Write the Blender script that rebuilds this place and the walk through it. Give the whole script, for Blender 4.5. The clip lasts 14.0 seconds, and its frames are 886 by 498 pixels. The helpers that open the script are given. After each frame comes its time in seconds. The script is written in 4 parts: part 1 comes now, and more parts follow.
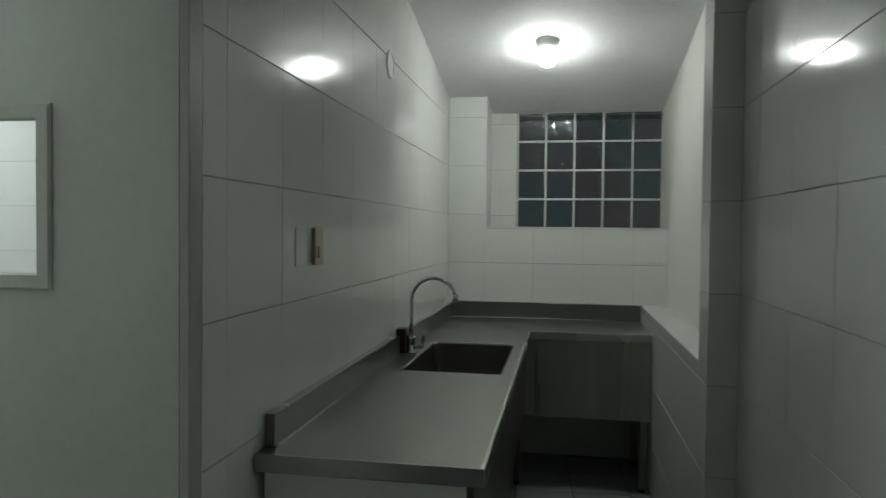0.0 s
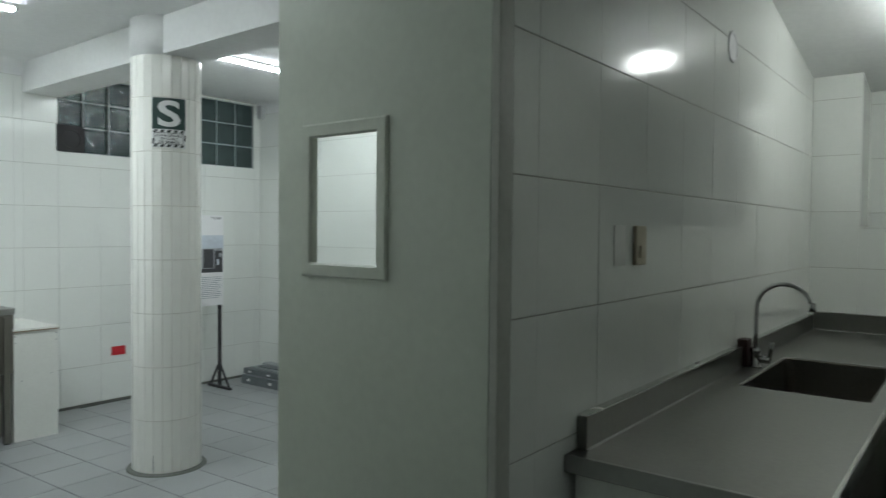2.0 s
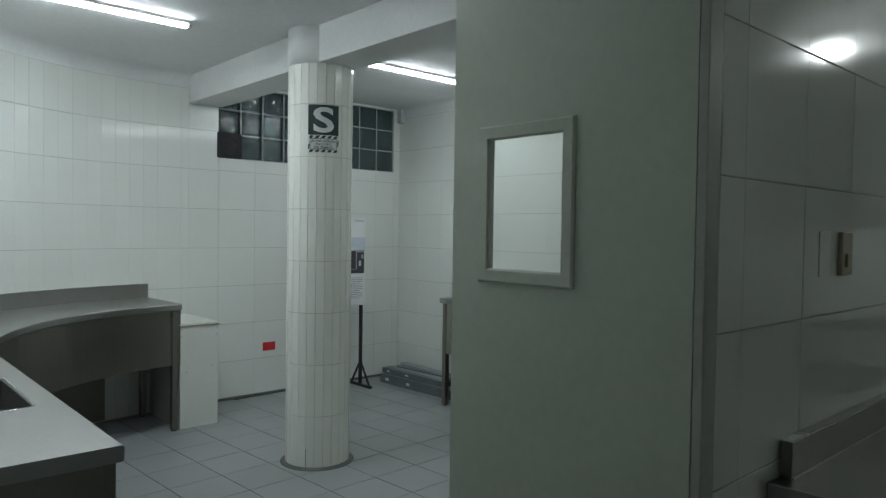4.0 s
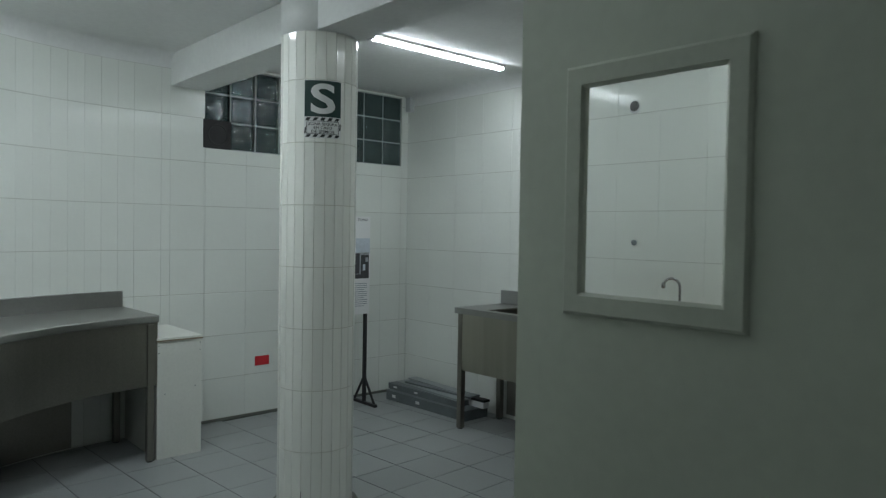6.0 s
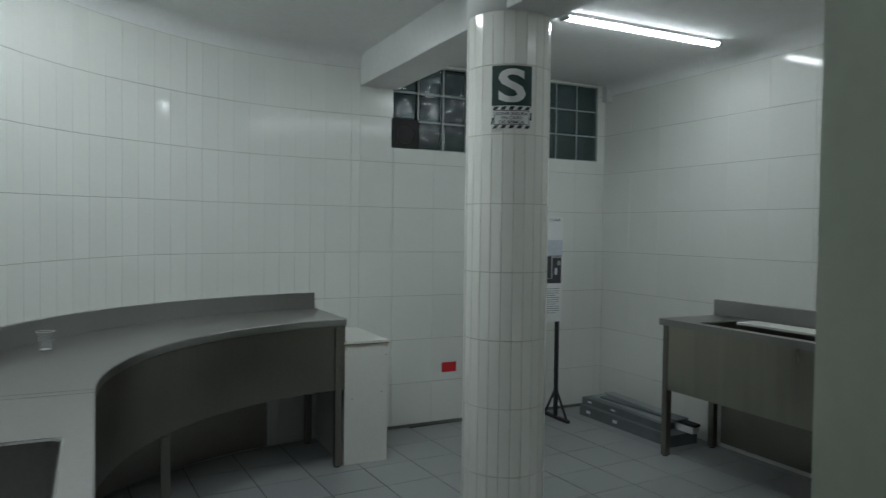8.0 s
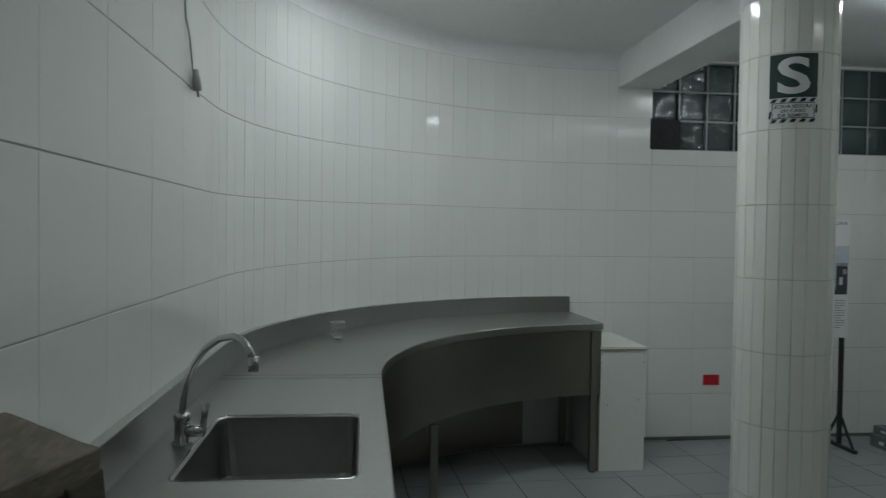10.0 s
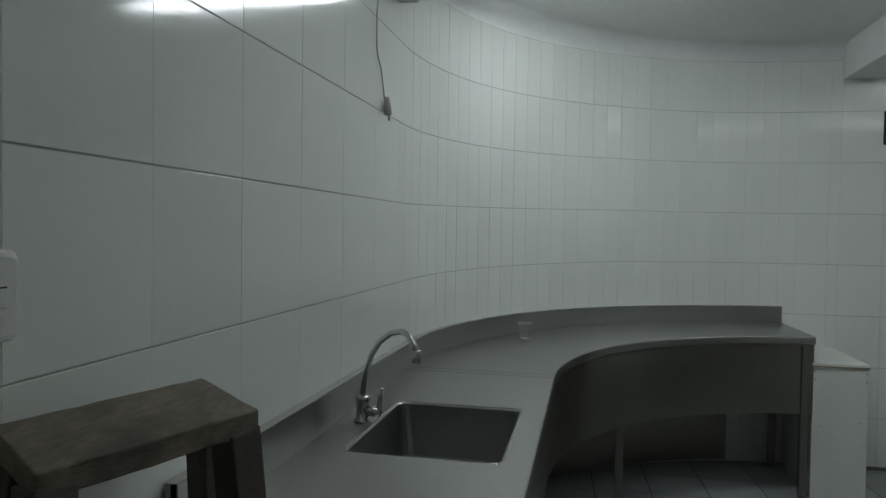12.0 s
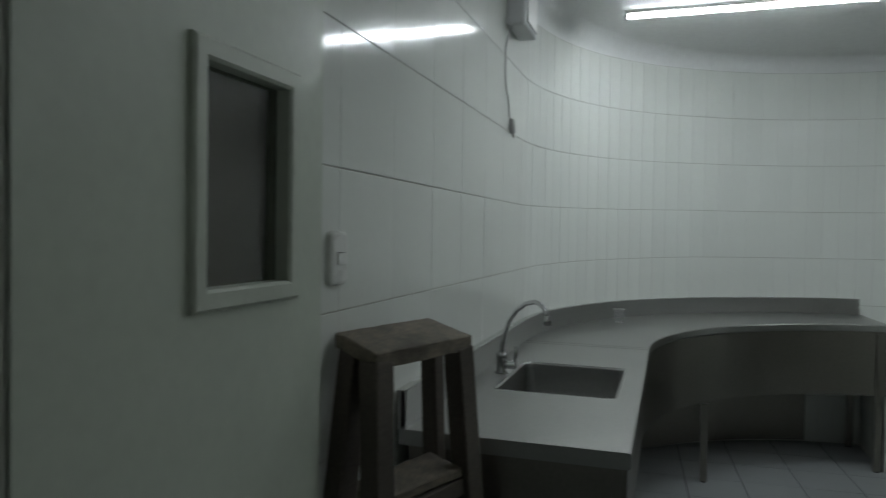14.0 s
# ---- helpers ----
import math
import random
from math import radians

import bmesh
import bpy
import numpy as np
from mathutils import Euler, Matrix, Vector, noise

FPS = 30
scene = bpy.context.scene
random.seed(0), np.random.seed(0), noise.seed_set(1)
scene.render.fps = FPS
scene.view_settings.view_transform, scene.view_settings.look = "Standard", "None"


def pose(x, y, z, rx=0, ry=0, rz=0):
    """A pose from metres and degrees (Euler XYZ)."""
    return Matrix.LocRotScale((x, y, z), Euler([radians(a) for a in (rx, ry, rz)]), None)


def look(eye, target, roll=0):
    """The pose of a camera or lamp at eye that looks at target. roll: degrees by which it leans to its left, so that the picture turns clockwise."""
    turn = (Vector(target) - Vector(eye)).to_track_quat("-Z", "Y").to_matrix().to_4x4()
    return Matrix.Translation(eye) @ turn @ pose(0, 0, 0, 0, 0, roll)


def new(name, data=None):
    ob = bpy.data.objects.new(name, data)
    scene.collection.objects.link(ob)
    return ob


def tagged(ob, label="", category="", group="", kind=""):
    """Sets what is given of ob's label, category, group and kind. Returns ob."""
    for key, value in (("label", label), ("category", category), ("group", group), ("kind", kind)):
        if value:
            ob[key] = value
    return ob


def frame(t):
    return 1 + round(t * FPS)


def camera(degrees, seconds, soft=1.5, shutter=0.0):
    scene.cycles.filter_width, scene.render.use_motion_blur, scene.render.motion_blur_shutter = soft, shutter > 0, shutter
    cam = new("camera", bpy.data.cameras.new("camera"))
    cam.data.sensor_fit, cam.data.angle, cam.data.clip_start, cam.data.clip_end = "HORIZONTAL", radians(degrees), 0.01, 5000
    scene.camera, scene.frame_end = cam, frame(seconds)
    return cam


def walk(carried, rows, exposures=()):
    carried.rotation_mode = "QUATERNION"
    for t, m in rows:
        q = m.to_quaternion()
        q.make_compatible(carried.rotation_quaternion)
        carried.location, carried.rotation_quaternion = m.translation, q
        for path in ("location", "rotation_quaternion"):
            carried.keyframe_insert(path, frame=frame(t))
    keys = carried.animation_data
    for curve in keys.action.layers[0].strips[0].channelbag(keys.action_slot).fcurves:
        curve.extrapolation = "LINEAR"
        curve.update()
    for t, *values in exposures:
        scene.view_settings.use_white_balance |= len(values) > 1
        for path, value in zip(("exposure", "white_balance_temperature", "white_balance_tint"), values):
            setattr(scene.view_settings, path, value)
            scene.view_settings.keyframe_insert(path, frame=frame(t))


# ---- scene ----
cam = camera(64.8, 14.0, 1.3, 0.35)
# seconds, eye x y z in metres, heading (to the left from +y), pitch and lean in degrees
PATH = [
    (0.0, -0.049, -0.075, 1.436, 9.76, -1.49, 0.62),
    (0.5, -0.016, 0.044, 1.439, 16.78, -1.52, 0.60),
    (1.0, -0.002, 0.074, 1.436, 23.85, -1.55, 0.59),
    (1.5, -0.006, 0.048, 1.437, 30.76, -1.54, 0.61),
    (2.0, 0.009, 0.013, 1.425, 37.98, -1.56, 0.51),
    (2.5, 0.005, -0.015, 1.434, 44.55, -1.56, 0.59),
    (3.0, -0.031, -0.058, 1.443, 48.05, -1.50, 0.78),
    (3.2, -0.051, -0.073, 1.438, 47.92, -1.45, 0.85),
    (5.3, -0.396, 0.145, 1.427, 48.02, -1.56, 0.80),
    (5.5, -0.462, 0.188, 1.431, 48.09, -1.47, 0.97),
    (6.0, -0.701, 0.331, 1.431, 48.07, -1.48, 0.96),
    (6.5, -0.888, 0.473, 1.428, 48.44, -1.47, 0.96),
    (7.0, -0.992, 0.543, 1.431, 52.94, -1.53, 0.76),
    (7.5, -1.009, 0.563, 1.434, 58.31, -1.56, 0.79),
    (8.0, -1.018, 0.540, 1.430, 63.58, -1.61, 0.74),
    (8.5, -1.024, 0.492, 1.418, 68.12, -1.60, 0.74),
    (9.0, -1.029, 0.446, 1.420, 73.51, -1.59, 0.77),
    (9.2, -1.028, 0.435, 1.418, 75.58, -1.55, 0.75),
    (11.3, -0.930, 0.603, 1.425, 97.22, -1.50, 0.82),
    (11.5, -0.918, 0.625, 1.432, 99.42, -1.54, 0.78),
    (12.0, -0.862, 0.660, 1.443, 101.87, -1.57, 0.90),
    (12.5, -0.686, 0.682, 1.433, 101.73, -1.55, 0.92),
    (13.0, -0.479, 0.710, 1.423, 101.76, -1.53, 0.97),
    (13.5, -0.338, 0.670, 1.415, 102.07, -1.46, 0.89),
    (14.0, -0.228, 0.613, 1.410, 107.92, -1.41, 0.83),
]


def eye_pose(x, y, z, heading, pitch, lean):
    h, p = radians(heading), radians(pitch)
    return look((x, y, z), (x - math.sin(h) * math.cos(p), y + math.cos(h) * math.cos(p), z + math.sin(p)), lean)


walk(cam, [(t, eye_pose(*r)) for t, *r in PATH], [(t, e, k, g) for t, e, k, g in (
    (0.0, 1.08, 6600, 9), (1.6, 1.13, 6500, 9.7), (3.0, 0.65, 6400, 8), (5.5, 0.43, 6350, 7.5), (6.5, 0.26, 6350, 7), (8.0, 0.04, 6420, 9),
    (9.0, -0.04, 6480, 10), (11.5, -0.2, 6500, 10), (12.5, -0.22, 6480, 10), (14.0, -0.06, 6450, 10))])

# ---------------------------------------------------------------- light
TUBE_POWER, BULB_POWER = 41.0, 84.0
world = bpy.data.worlds.new("night")
world.use_nodes = True
world.node_tree.nodes["Background"].inputs[0].default_value = (0.012, 0.016, 0.017, 1)
world.node_tree.nodes["Background"].inputs[1].default_value = 1.0
scene.world = world


# ---------------------------------------------------------------- materials
def material(name, base, rough=0.5, metal=0.0, vary=0.08, scale=4.0, fine=60.0, bump=0.0, bump_scale=80.0,
             rough_vary=0.1, island=0.0, coat=0.0, streak=None, stain=0.0, stain_col=(0.1, 0.09, 0.07), spec=0.5):
    m = bpy.data.materials.new(name)
    m.use_nodes = True
    nt = m.node_tree
    n, l = nt.nodes, nt.links
    b = n["Principled BSDF"]
    co = n.new("ShaderNodeTexCoord")
    mp = n.new("ShaderNodeMapping")
    l.new(co.outputs["Object"], mp.inputs[0])
    if streak:
        mp.inputs["Scale"].default_value = streak
    big = n.new("ShaderNodeTexNoise")
    big.inputs["Scale"].default_value, big.inputs["Detail"].default_value = scale, 4
    small = n.new("ShaderNodeTexNoise")
    small.inputs["Scale"].default_value, small.inputs["Detail"].default_value = fine, 3
    l.new(co.outputs["Object"], big.inputs[0])
    l.new(mp.outputs[0], small.inputs[0])
    add = n.new("ShaderNodeMath")
    add.operation = "ADD"
    l.new(big.outputs[0], add.inputs[0])
    l.new(small.outputs[0], add.inputs[1])
    last = add.outputs[0]
    if island:
        info = n.new("ShaderNodeObjectInfo")
        mul = n.new("ShaderNodeMath")
        mul.operation = "MULTIPLY_ADD"
        mul.inputs[1].default_value = island
        l.new(info.outputs["Random"], mul.inputs[0])
        l.new(last, mul.inputs[2])
        last = mul.outputs[0]
    ramp = n.new("ShaderNodeMapRange")
    ramp.inputs["From Min"].default_value, ramp.inputs["From Max"].default_value = 0.6, 1.4 + island
    ramp.inputs["To Min"].default_value, ramp.inputs["To Max"].default_value = 1 - vary, 1 + vary
    l.new(last, ramp.inputs[0])
    mix = n.new("ShaderNodeVectorMath")
    mix.operation = "SCALE"
    mix.inputs[0].default_value = base
    l.new(ramp.outputs[0], mix.inputs["Scale"])
    colour = mix.outputs[0]
    if stain:
        st = n.new("ShaderNodeTexNoise")
        st.inputs["Scale"].default_value, st.inputs["Detail"].default_value = scale * 0.7, 6
        l.new(co.outputs["Object"], st.inputs[0])
        sr = n.new("ShaderNodeMapRange")
        sr.inputs["From Min"].default_value, sr.inputs["From Max"].default_value = 0.52, 0.75
        sr.inputs["To Max"].default_value = stain
        l.new(st.outputs[0], sr.inputs[0])
        mc = n.new("ShaderNodeMix")
        mc.data_type = "RGBA"
        l.new(sr.outputs[0], mc.inputs["Factor"])
        l.new(colour, mc.inputs["A"])
        mc.inputs["B"].default_value = (*stain_col, 1)
        colour = mc.outputs["Result"]
    l.new(colour, b.inputs["Base Color"])
    rr = n.new("ShaderNodeMapRange")
    rr.inputs["From Min"].default_value, rr.inputs["From Max"].default_value = 0.3, 0.7
    rr.inputs["To Min"].default_value, rr.inputs["To Max"].default_value = max(0.02, rough - rough_vary), min(1, rough + rough_vary)
    l.new(small.outputs[0] if streak else big.outputs[0], rr.inputs[0])
    l.new(rr.outputs[0], b.inputs["Roughness"])
    b.inputs["Metallic"].default_value = metal
    b.inputs["Specular IOR Level"].default_value = spec
    if coat:
        b.inputs["Coat Weight"].default_value, b.inputs["Coat Roughness"].default_value = coat, 0.06
    if bump:
        bn = n.new("ShaderNodeTexNoise")
        bn.inputs["Scale"].default_value, bn.inputs["Detail"].default_value = bump_scale, 3
        l.new(mp.outputs[0], bn.inputs[0])
        bu = n.new("ShaderNodeBump")
        bu.inputs["Strength"].default_value, bu.inputs["Distance"].default_value = 1.0, bump
        l.new(bn.outputs[0], bu.inputs["Height"])
        l.new(bu.outputs[0], b.inputs["Normal"])
    return m


def glass(name, tint, rough=0.02, bump=0.0, scale=20.0, ior=1.45, warp=0.0):
    m = bpy.data.materials.new(name)
    m.use_nodes = True
    n, l = m.node_tree.nodes, m.node_tree.links
    b = n["Principled BSDF"]
    b.inputs["Base Color"].default_value = (*tint, 1)
    b.inputs["Transmission Weight"].default_value = 1.0
    b.inputs["Roughness"].default_value, b.inputs["IOR"].default_value = rough, ior
    if bump:
        co = n.new("ShaderNodeTexCoord")
        info = n.new("ShaderNodeObjectInfo")
        off = n.new("ShaderNodeVectorMath")
        off.operation = "ADD"
        mul = n.new("ShaderNodeMath")
        mul.operation = "MULTIPLY"
        mul.inputs[1].default_value = 37.0
        l.new(info.outputs["Random"], mul.inputs[0])
        l.new(co.outputs["Object"], off.inputs[0])
        l.new(mul.outputs[0], off.inputs[1])
        t = n.new("ShaderNodeTexNoise")
        t.inputs["Scale"].default_value, t.inputs["Detail"].default_value = scale, 1.5
        t.inputs["Distortion"].default_value = warp
        l.new(off.outputs[0], t.inputs[0])
        bu = n.new("ShaderNodeBump")
        bu.inputs["Strength"].default_value, bu.inputs["Distance"].default_value = 1.0, bump
        l.new(t.outputs[0], bu.inputs["Height"])
        l.new(bu.outputs[0], b.inputs["Normal"])
    return m


def glow(name, colour, strength):
    m = bpy.data.materials.new(name)
    m.use_nodes = True
    n = m.node_tree.nodes
    b = n["Principled BSDF"]
    b.inputs["Base Color"].default_value = (0.8, 0.8, 0.8, 1)
    b.inputs["Emission Color"].default_value = (*colour, 1)
    b.inputs["Emission Strength"].default_value = strength
    return m


TILE = material("white glazed tile", (0.78, 0.80, 0.76), 0.11, 0, 0.035, 3.0, 40, 0.00035, 9.0, 0.03, island=0.6)
TILE_OLD = material("white glazed column tile", (0.87, 0.875, 0.82), 0.13, 0, 0.04, 3.0, 40, 0.0003, 9.0, 0.05, island=0.8)
GROUT = material("pale cement grout", (0.46, 0.45, 0.41), 0.9, 0, 0.25, 6, 90, 0.0008, 200)
GROUT_PALE = material("cream column grout", (0.60, 0.58, 0.51), 0.9, 0, 0.2, 6, 90, 0.0006, 200)
PAINT = material("white ceiling paint", (0.78, 0.79, 0.78), 0.75, 0, 0.05, 1.5, 30, 0.0012, 25, stain=0.22, stain_col=(0.45, 0.45, 0.44))
FLOOR = material("grey glazed floor tile", (0.30, 0.315, 0.315), 0.33, 0, 0.10, 2.5, 70, 0.0005, 60, 0.06, island=0.6)
FLOOR_GROUT = material("dark floor grout", (0.06, 0.06, 0.06), 0.9, 0, 0.3, 8, 90)
STEEL = material("brushed stainless steel", (0.385, 0.385, 0.375), 0.33, 1.0, 0.06, 1.5, 60, 0.0004, 4, 0.04)
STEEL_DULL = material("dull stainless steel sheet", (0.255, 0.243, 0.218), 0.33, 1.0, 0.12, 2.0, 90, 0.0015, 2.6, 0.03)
# reflected room light painted in: a lighter warm tone with upright streaks
STEEL_REFLECTING = material("warm steel sheet with painted reflections", (0.40, 0.39, 0.33), 0.31, 1.0, 0.22, 1.2, 9, 0.0012, 3.0, 0.05, streak=(1, 1, 0.06))
STEEL_KITCHEN = material("worn kitchen steel", (0.30, 0.300, 0.278), 0.33, 1.0, 0.08, 1.5, 60, 0.0003, 4, 0.02)
# brighter steel: edge highlights of lips and splash tops put into the colour
STEEL_HIGHLIGHT = material("steel edge with painted highlight", (0.62, 0.62, 0.60), 0.24, 1.0, 0.08, 5, 60, 0.0004, 6, 0.06)
CHROME = material("polished chrome", (0.55, 0.55, 0.55), 0.10, 1.0, 0.06, 6, 90, 0, 1, 0.04)
DOOR = material("pale grey-green door paint", (0.61, 0.65, 0.565), 0.34, 0, 0.05, 1.6, 40, 0.0006, 14, 0.06)
DOOR_FRAME = material("pale grey-green frame paint", (0.61, 0.645, 0.56), 0.36, 0, 0.06, 3, 60, 0.0004, 40, 0.06)
JAMB = material("grey jamb paint", (0.48, 0.49, 0.44), 0.45, 0, 0.08, 3, 50, 0.0004, 30)
CORD = material("grey cable sheath", (0.42, 0.42, 0.41), 0.5, 0, 0.1, 8, 80)
WOOD = material("weathered dark wood", (0.105, 0.088, 0.072), 0.72, 0, 0.45, 5, 130, 0.0015, 130, 0.12, streak=(0.15, 1, 1), stain=0.5, stain_col=(0.05, 0.04, 0.032))
WOOD_TOP = material("worn wooden stool top", (0.185, 0.156, 0.12), 0.75, 0, 0.5, 14, 120, 0.003, 60, 0.12, streak=(0.25, 1, 1), stain=0.8, stain_col=(0.055, 0.045, 0.036))
BOARD = material("white melamine board", (0.74, 0.75, 0.70), 0.5, 0, 0.05, 3, 70, 0.0003, 60, 0.06)
BOARD_EDGE = material("brown chipboard edge", (0.28, 0.22, 0.15), 0.85, 0, 0.3, 20, 200)
BOARD_TAN = material("light brown plywood", (0.46, 0.36, 0.24), 0.6, 0, 0.15, 4, 90, 0.0006, 60, 0.08, streak=(0.1, 1, 1))
BLACK = material("black painted steel", (0.02, 0.02, 0.021), 0.4, 0, 0.2, 8, 80)
PANE_SHADE = material("dark brown shade behind the pane", (0.055, 0.048, 0.040), 0.7, 0, 0.2, 5, 60)
BROWN = material("dark red-brown plastic", (0.045, 0.018, 0.016), 0.45, 0, 0.3, 14, 80)
DARK = material("matt black plastic", (0.013, 0.012, 0.013), 0.6, 0, 0.2, 12, 80)
PLASTIC = material("white switch plastic", (0.74, 0.74, 0.71), 0.35, 0, 0.03, 6, 80)
BEIGE = material("yellowed switch plastic", (0.50, 0.44, 0.32), 0.4, 0, 0.06, 8, 80)
GREYBOX = material("light grey plastic housing", (0.55, 0.56, 0.56), 0.45, 0, 0.05, 5, 70)
GREYMETAL = material("grey painted sheet metal", (0.17, 0.19, 0.20), 0.42, 0.2, 0.2, 5, 80, 0.0006, 40, stain=0.4, stain_col=(0.09, 0.10, 0.11))
GREYMETAL_LIGHT = material("pale galvanised sheet", (0.38, 0.41, 0.42), 0.42, 0.5, 0.15, 5, 80)
PAPER = material("white printed card", (0.80, 0.80, 0.80), 0.6, 0, 0.02, 3, 40)
PRINT_DARK = material("dark grey printing ink", (0.05, 0.05, 0.055), 0.6, 0, 0.3, 18, 60)
PRINT_MID = material("mid grey printing ink", (0.33, 0.34, 0.36), 0.6, 0, 0.3, 14, 60)
PRINT_INK = material("blue-grey printing ink", (0.20, 0.22, 0.27), 0.6, 0, 0.2, 14, 60)
PRINT_PALE = material("pale blue-grey printing ink", (0.55, 0.60, 0.66), 0.6, 0, 0.15, 6, 40)
SIGN_GREEN = material("dark green sign vinyl", (0.008, 0.040, 0.034), 0.45, 0, 0.1, 6, 60)
SIGN_WHITE = material("white sign vinyl", (0.76, 0.77, 0.76), 0.35, 0, 0.03, 6, 60)
SIGN_BLACK = material("black sign vinyl", (0.015, 0.02, 0.02), 0.35, 0, 0.1, 6, 60)
RED = material("red sticker", (0.55, 0.02, 0.03), 0.45, 0, 0.06, 8, 60)
FOOT_DARK = material("dark ring cement and wall foot shadow", (0.14, 0.15, 0.13), 0.8, 0, 0.3, 10, 90, 0.001, 60)
MORTAR = material("white window mortar", (0.66, 0.68, 0.68), 0.7, 0, 0.08, 8, 90, 0.0006, 80)
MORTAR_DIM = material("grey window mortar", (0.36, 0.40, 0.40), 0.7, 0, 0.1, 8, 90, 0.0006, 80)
BLOCK_WAVY = glass("wavy glass block", (0.50, 0.60, 0.61), 0.015)
BLOCK_FROST = glass("ribbed green glass block", (0.15, 0.225, 0.22), 0.12, 0.004, 9)
BLOCK_FROST.node_tree.nodes["Principled BSDF"].inputs["Transmission Weight"].default_value = 0.72
def night_view(name, base, lamps, scale, strength, low):
    """An invented glow for the dark outside; lamps: the colour of its made-up spots."""
    m = bpy.data.materials.new(name)
    m.use_nodes = True
    n, l = m.node_tree.nodes, m.node_tree.links
    co, t, r, mix, em = n.new("ShaderNodeTexCoord"), n.new("ShaderNodeTexNoise"), n.new("ShaderNodeMapRange"), n.new("ShaderNodeMix"), n.new("ShaderNodeEmission")
    l.new(co.outputs["Object"], t.inputs[0])
    t.inputs["Scale"].default_value, t.inputs["Detail"].default_value = scale, 1
    r.inputs["From Min"].default_value, r.inputs["From Max"].default_value = low, low + 0.08
    l.new(t.outputs[0], r.inputs[0])
    mix.data_type = "RGBA"
    l.new(r.outputs[0], mix.inputs["Factor"])
    mix.inputs["A"].default_value, mix.inputs["B"].default_value = (*base, 1), (*lamps, 1)
    l.new(mix.outputs["Result"], em.inputs[0])
    em.inputs[1].default_value = strength
    l.new(em.outputs[0], n["Material Output"].inputs["Surface"])
    return m


NIGHT = night_view("invented spotted glow outside", (0.016, 0.022, 0.022), (0.16, 0.18, 0.17), 3.4, 1.0, 0.66)
NIGHT_KITCHEN = night_view("invented dim glow outside", (0.017, 0.022, 0.023), (0.025, 0.019, 0.020), 1.2, 1.0, 0.50)
PANE = glass("clear window pane", (0.97, 0.99, 0.97), 0.01)
PANE_DULL = glass("dusty window pane", (0.62, 0.62, 0.56), 0.16)
CUP = bpy.data.materials.new("thin clear plastic")
CUP.use_nodes = True
_n, _l = CUP.node_tree.nodes, CUP.node_tree.links
_mix, _clear = _n.new("ShaderNodeMixShader"), _n.new("ShaderNodeBsdfTransparent")
_n["Principled BSDF"].inputs["Base Color"].default_value = (0.85, 0.86, 0.87, 1)
_n["Principled BSDF"].inputs["Roughness"].default_value = 0.15
_mix.inputs[0].default_value = 0.06
_l.new(_clear.outputs[0], _mix.inputs[1])
_l.new(_n["Principled BSDF"].outputs[0], _mix.inputs[2])
_l.new(_mix.outputs[0], _n["Material Output"].inputs["Surface"])
TUBE_GLOW_OLD = glow("dimmer lit white tube", (0.89, 0.967, 0.995), TUBE_POWER * 0.44)
TUBE_GLOW_NORTH = glow("ageing lit white tube", (0.885, 0.967, 1.008), TUBE_POWER * 0.62)
TUBE_GLOW_DIM = glow("dimmest lit white tube", (0.89, 0.967, 0.995), TUBE_POWER * 0.36)
TUBE_GLOW = glow("lit white tube", (0.885, 0.967, 1.008), TUBE_POWER)
BULB_NECK_GLOW = glow("faintly lit neck of the bulb", (0.918, 0.975, 0.962), BULB_POWER * 0.05)
BULB_GLOW = glow("lit white bulb", (0.918, 0.975, 0.962), BULB_POWER)


# ---------------------------------------------------------------- building tools
def mesh_of(name, bm, mat, smooth=False):
    me = bpy.data.meshes.new(name)
    bm.normal_update()
    bm.to_mesh(me)
    bm.free()
    me.materials.append(mat)
    if smooth:
        me.polygons.foreach_set("use_smooth", [True] * len(me.polygons))
    return me


def part(name, bm, mat, parent=None, label="", smooth=False):
    ob = new(name, mesh_of(name, bm, mat, smooth))
    ob.parent = parent
    return tagged(ob, label) if label else ob


def box(x0, x1, y0, y1, z0, z1, bevel=0.0, bm=None):
    bm = bm or bmesh.new()
    made = bmesh.ops.create_cube(bm, size=1.0)["verts"]
    for v in made:
        v.co = Vector(((x0 + x1) / 2 + v.co.x * (x1 - x0), (y0 + y1) / 2 + v.co.y * (y1 - y0), (z0 + z1) / 2 + v.co.z * (z1 - z0)))
    if bevel:
        edges = list({e for v in made for e in v.link_edges})
        bmesh.ops.bevel(bm, geom=edges, offset=bevel, segments=2, profile=0.6, affect="EDGES")
    return bm


def beam_between(a, b, w, d, bevel=0.0, bm=None, side=(1, 0, 0)):
    """A square bar from a to b."""
    a, b = Vector(a), Vector(b)
    up = (b - a).normalized()
    s = Vector(side)
    s = (s - up * s.dot(up)).normalized()
    f = up.cross(s)
    out = box(-w / 2, w / 2, -d / 2, d / 2, 0, (b - a).length, bevel, None)
    m = Matrix((( s.x, f.x, up.x, a.x), (s.y, f.y, up.y, a.y), (s.z, f.z, up.z, a.z), (0, 0, 0, 1)))
    bmesh.ops.transform(out, matrix=m, verts=out.verts)
    if bm is None:
        return out
    me = bpy.data.meshes.new("tmp")
    out.to_mesh(me)
    out.free()
    bm.from_mesh(me)
    bpy.data.meshes.remove(me)
    return bm


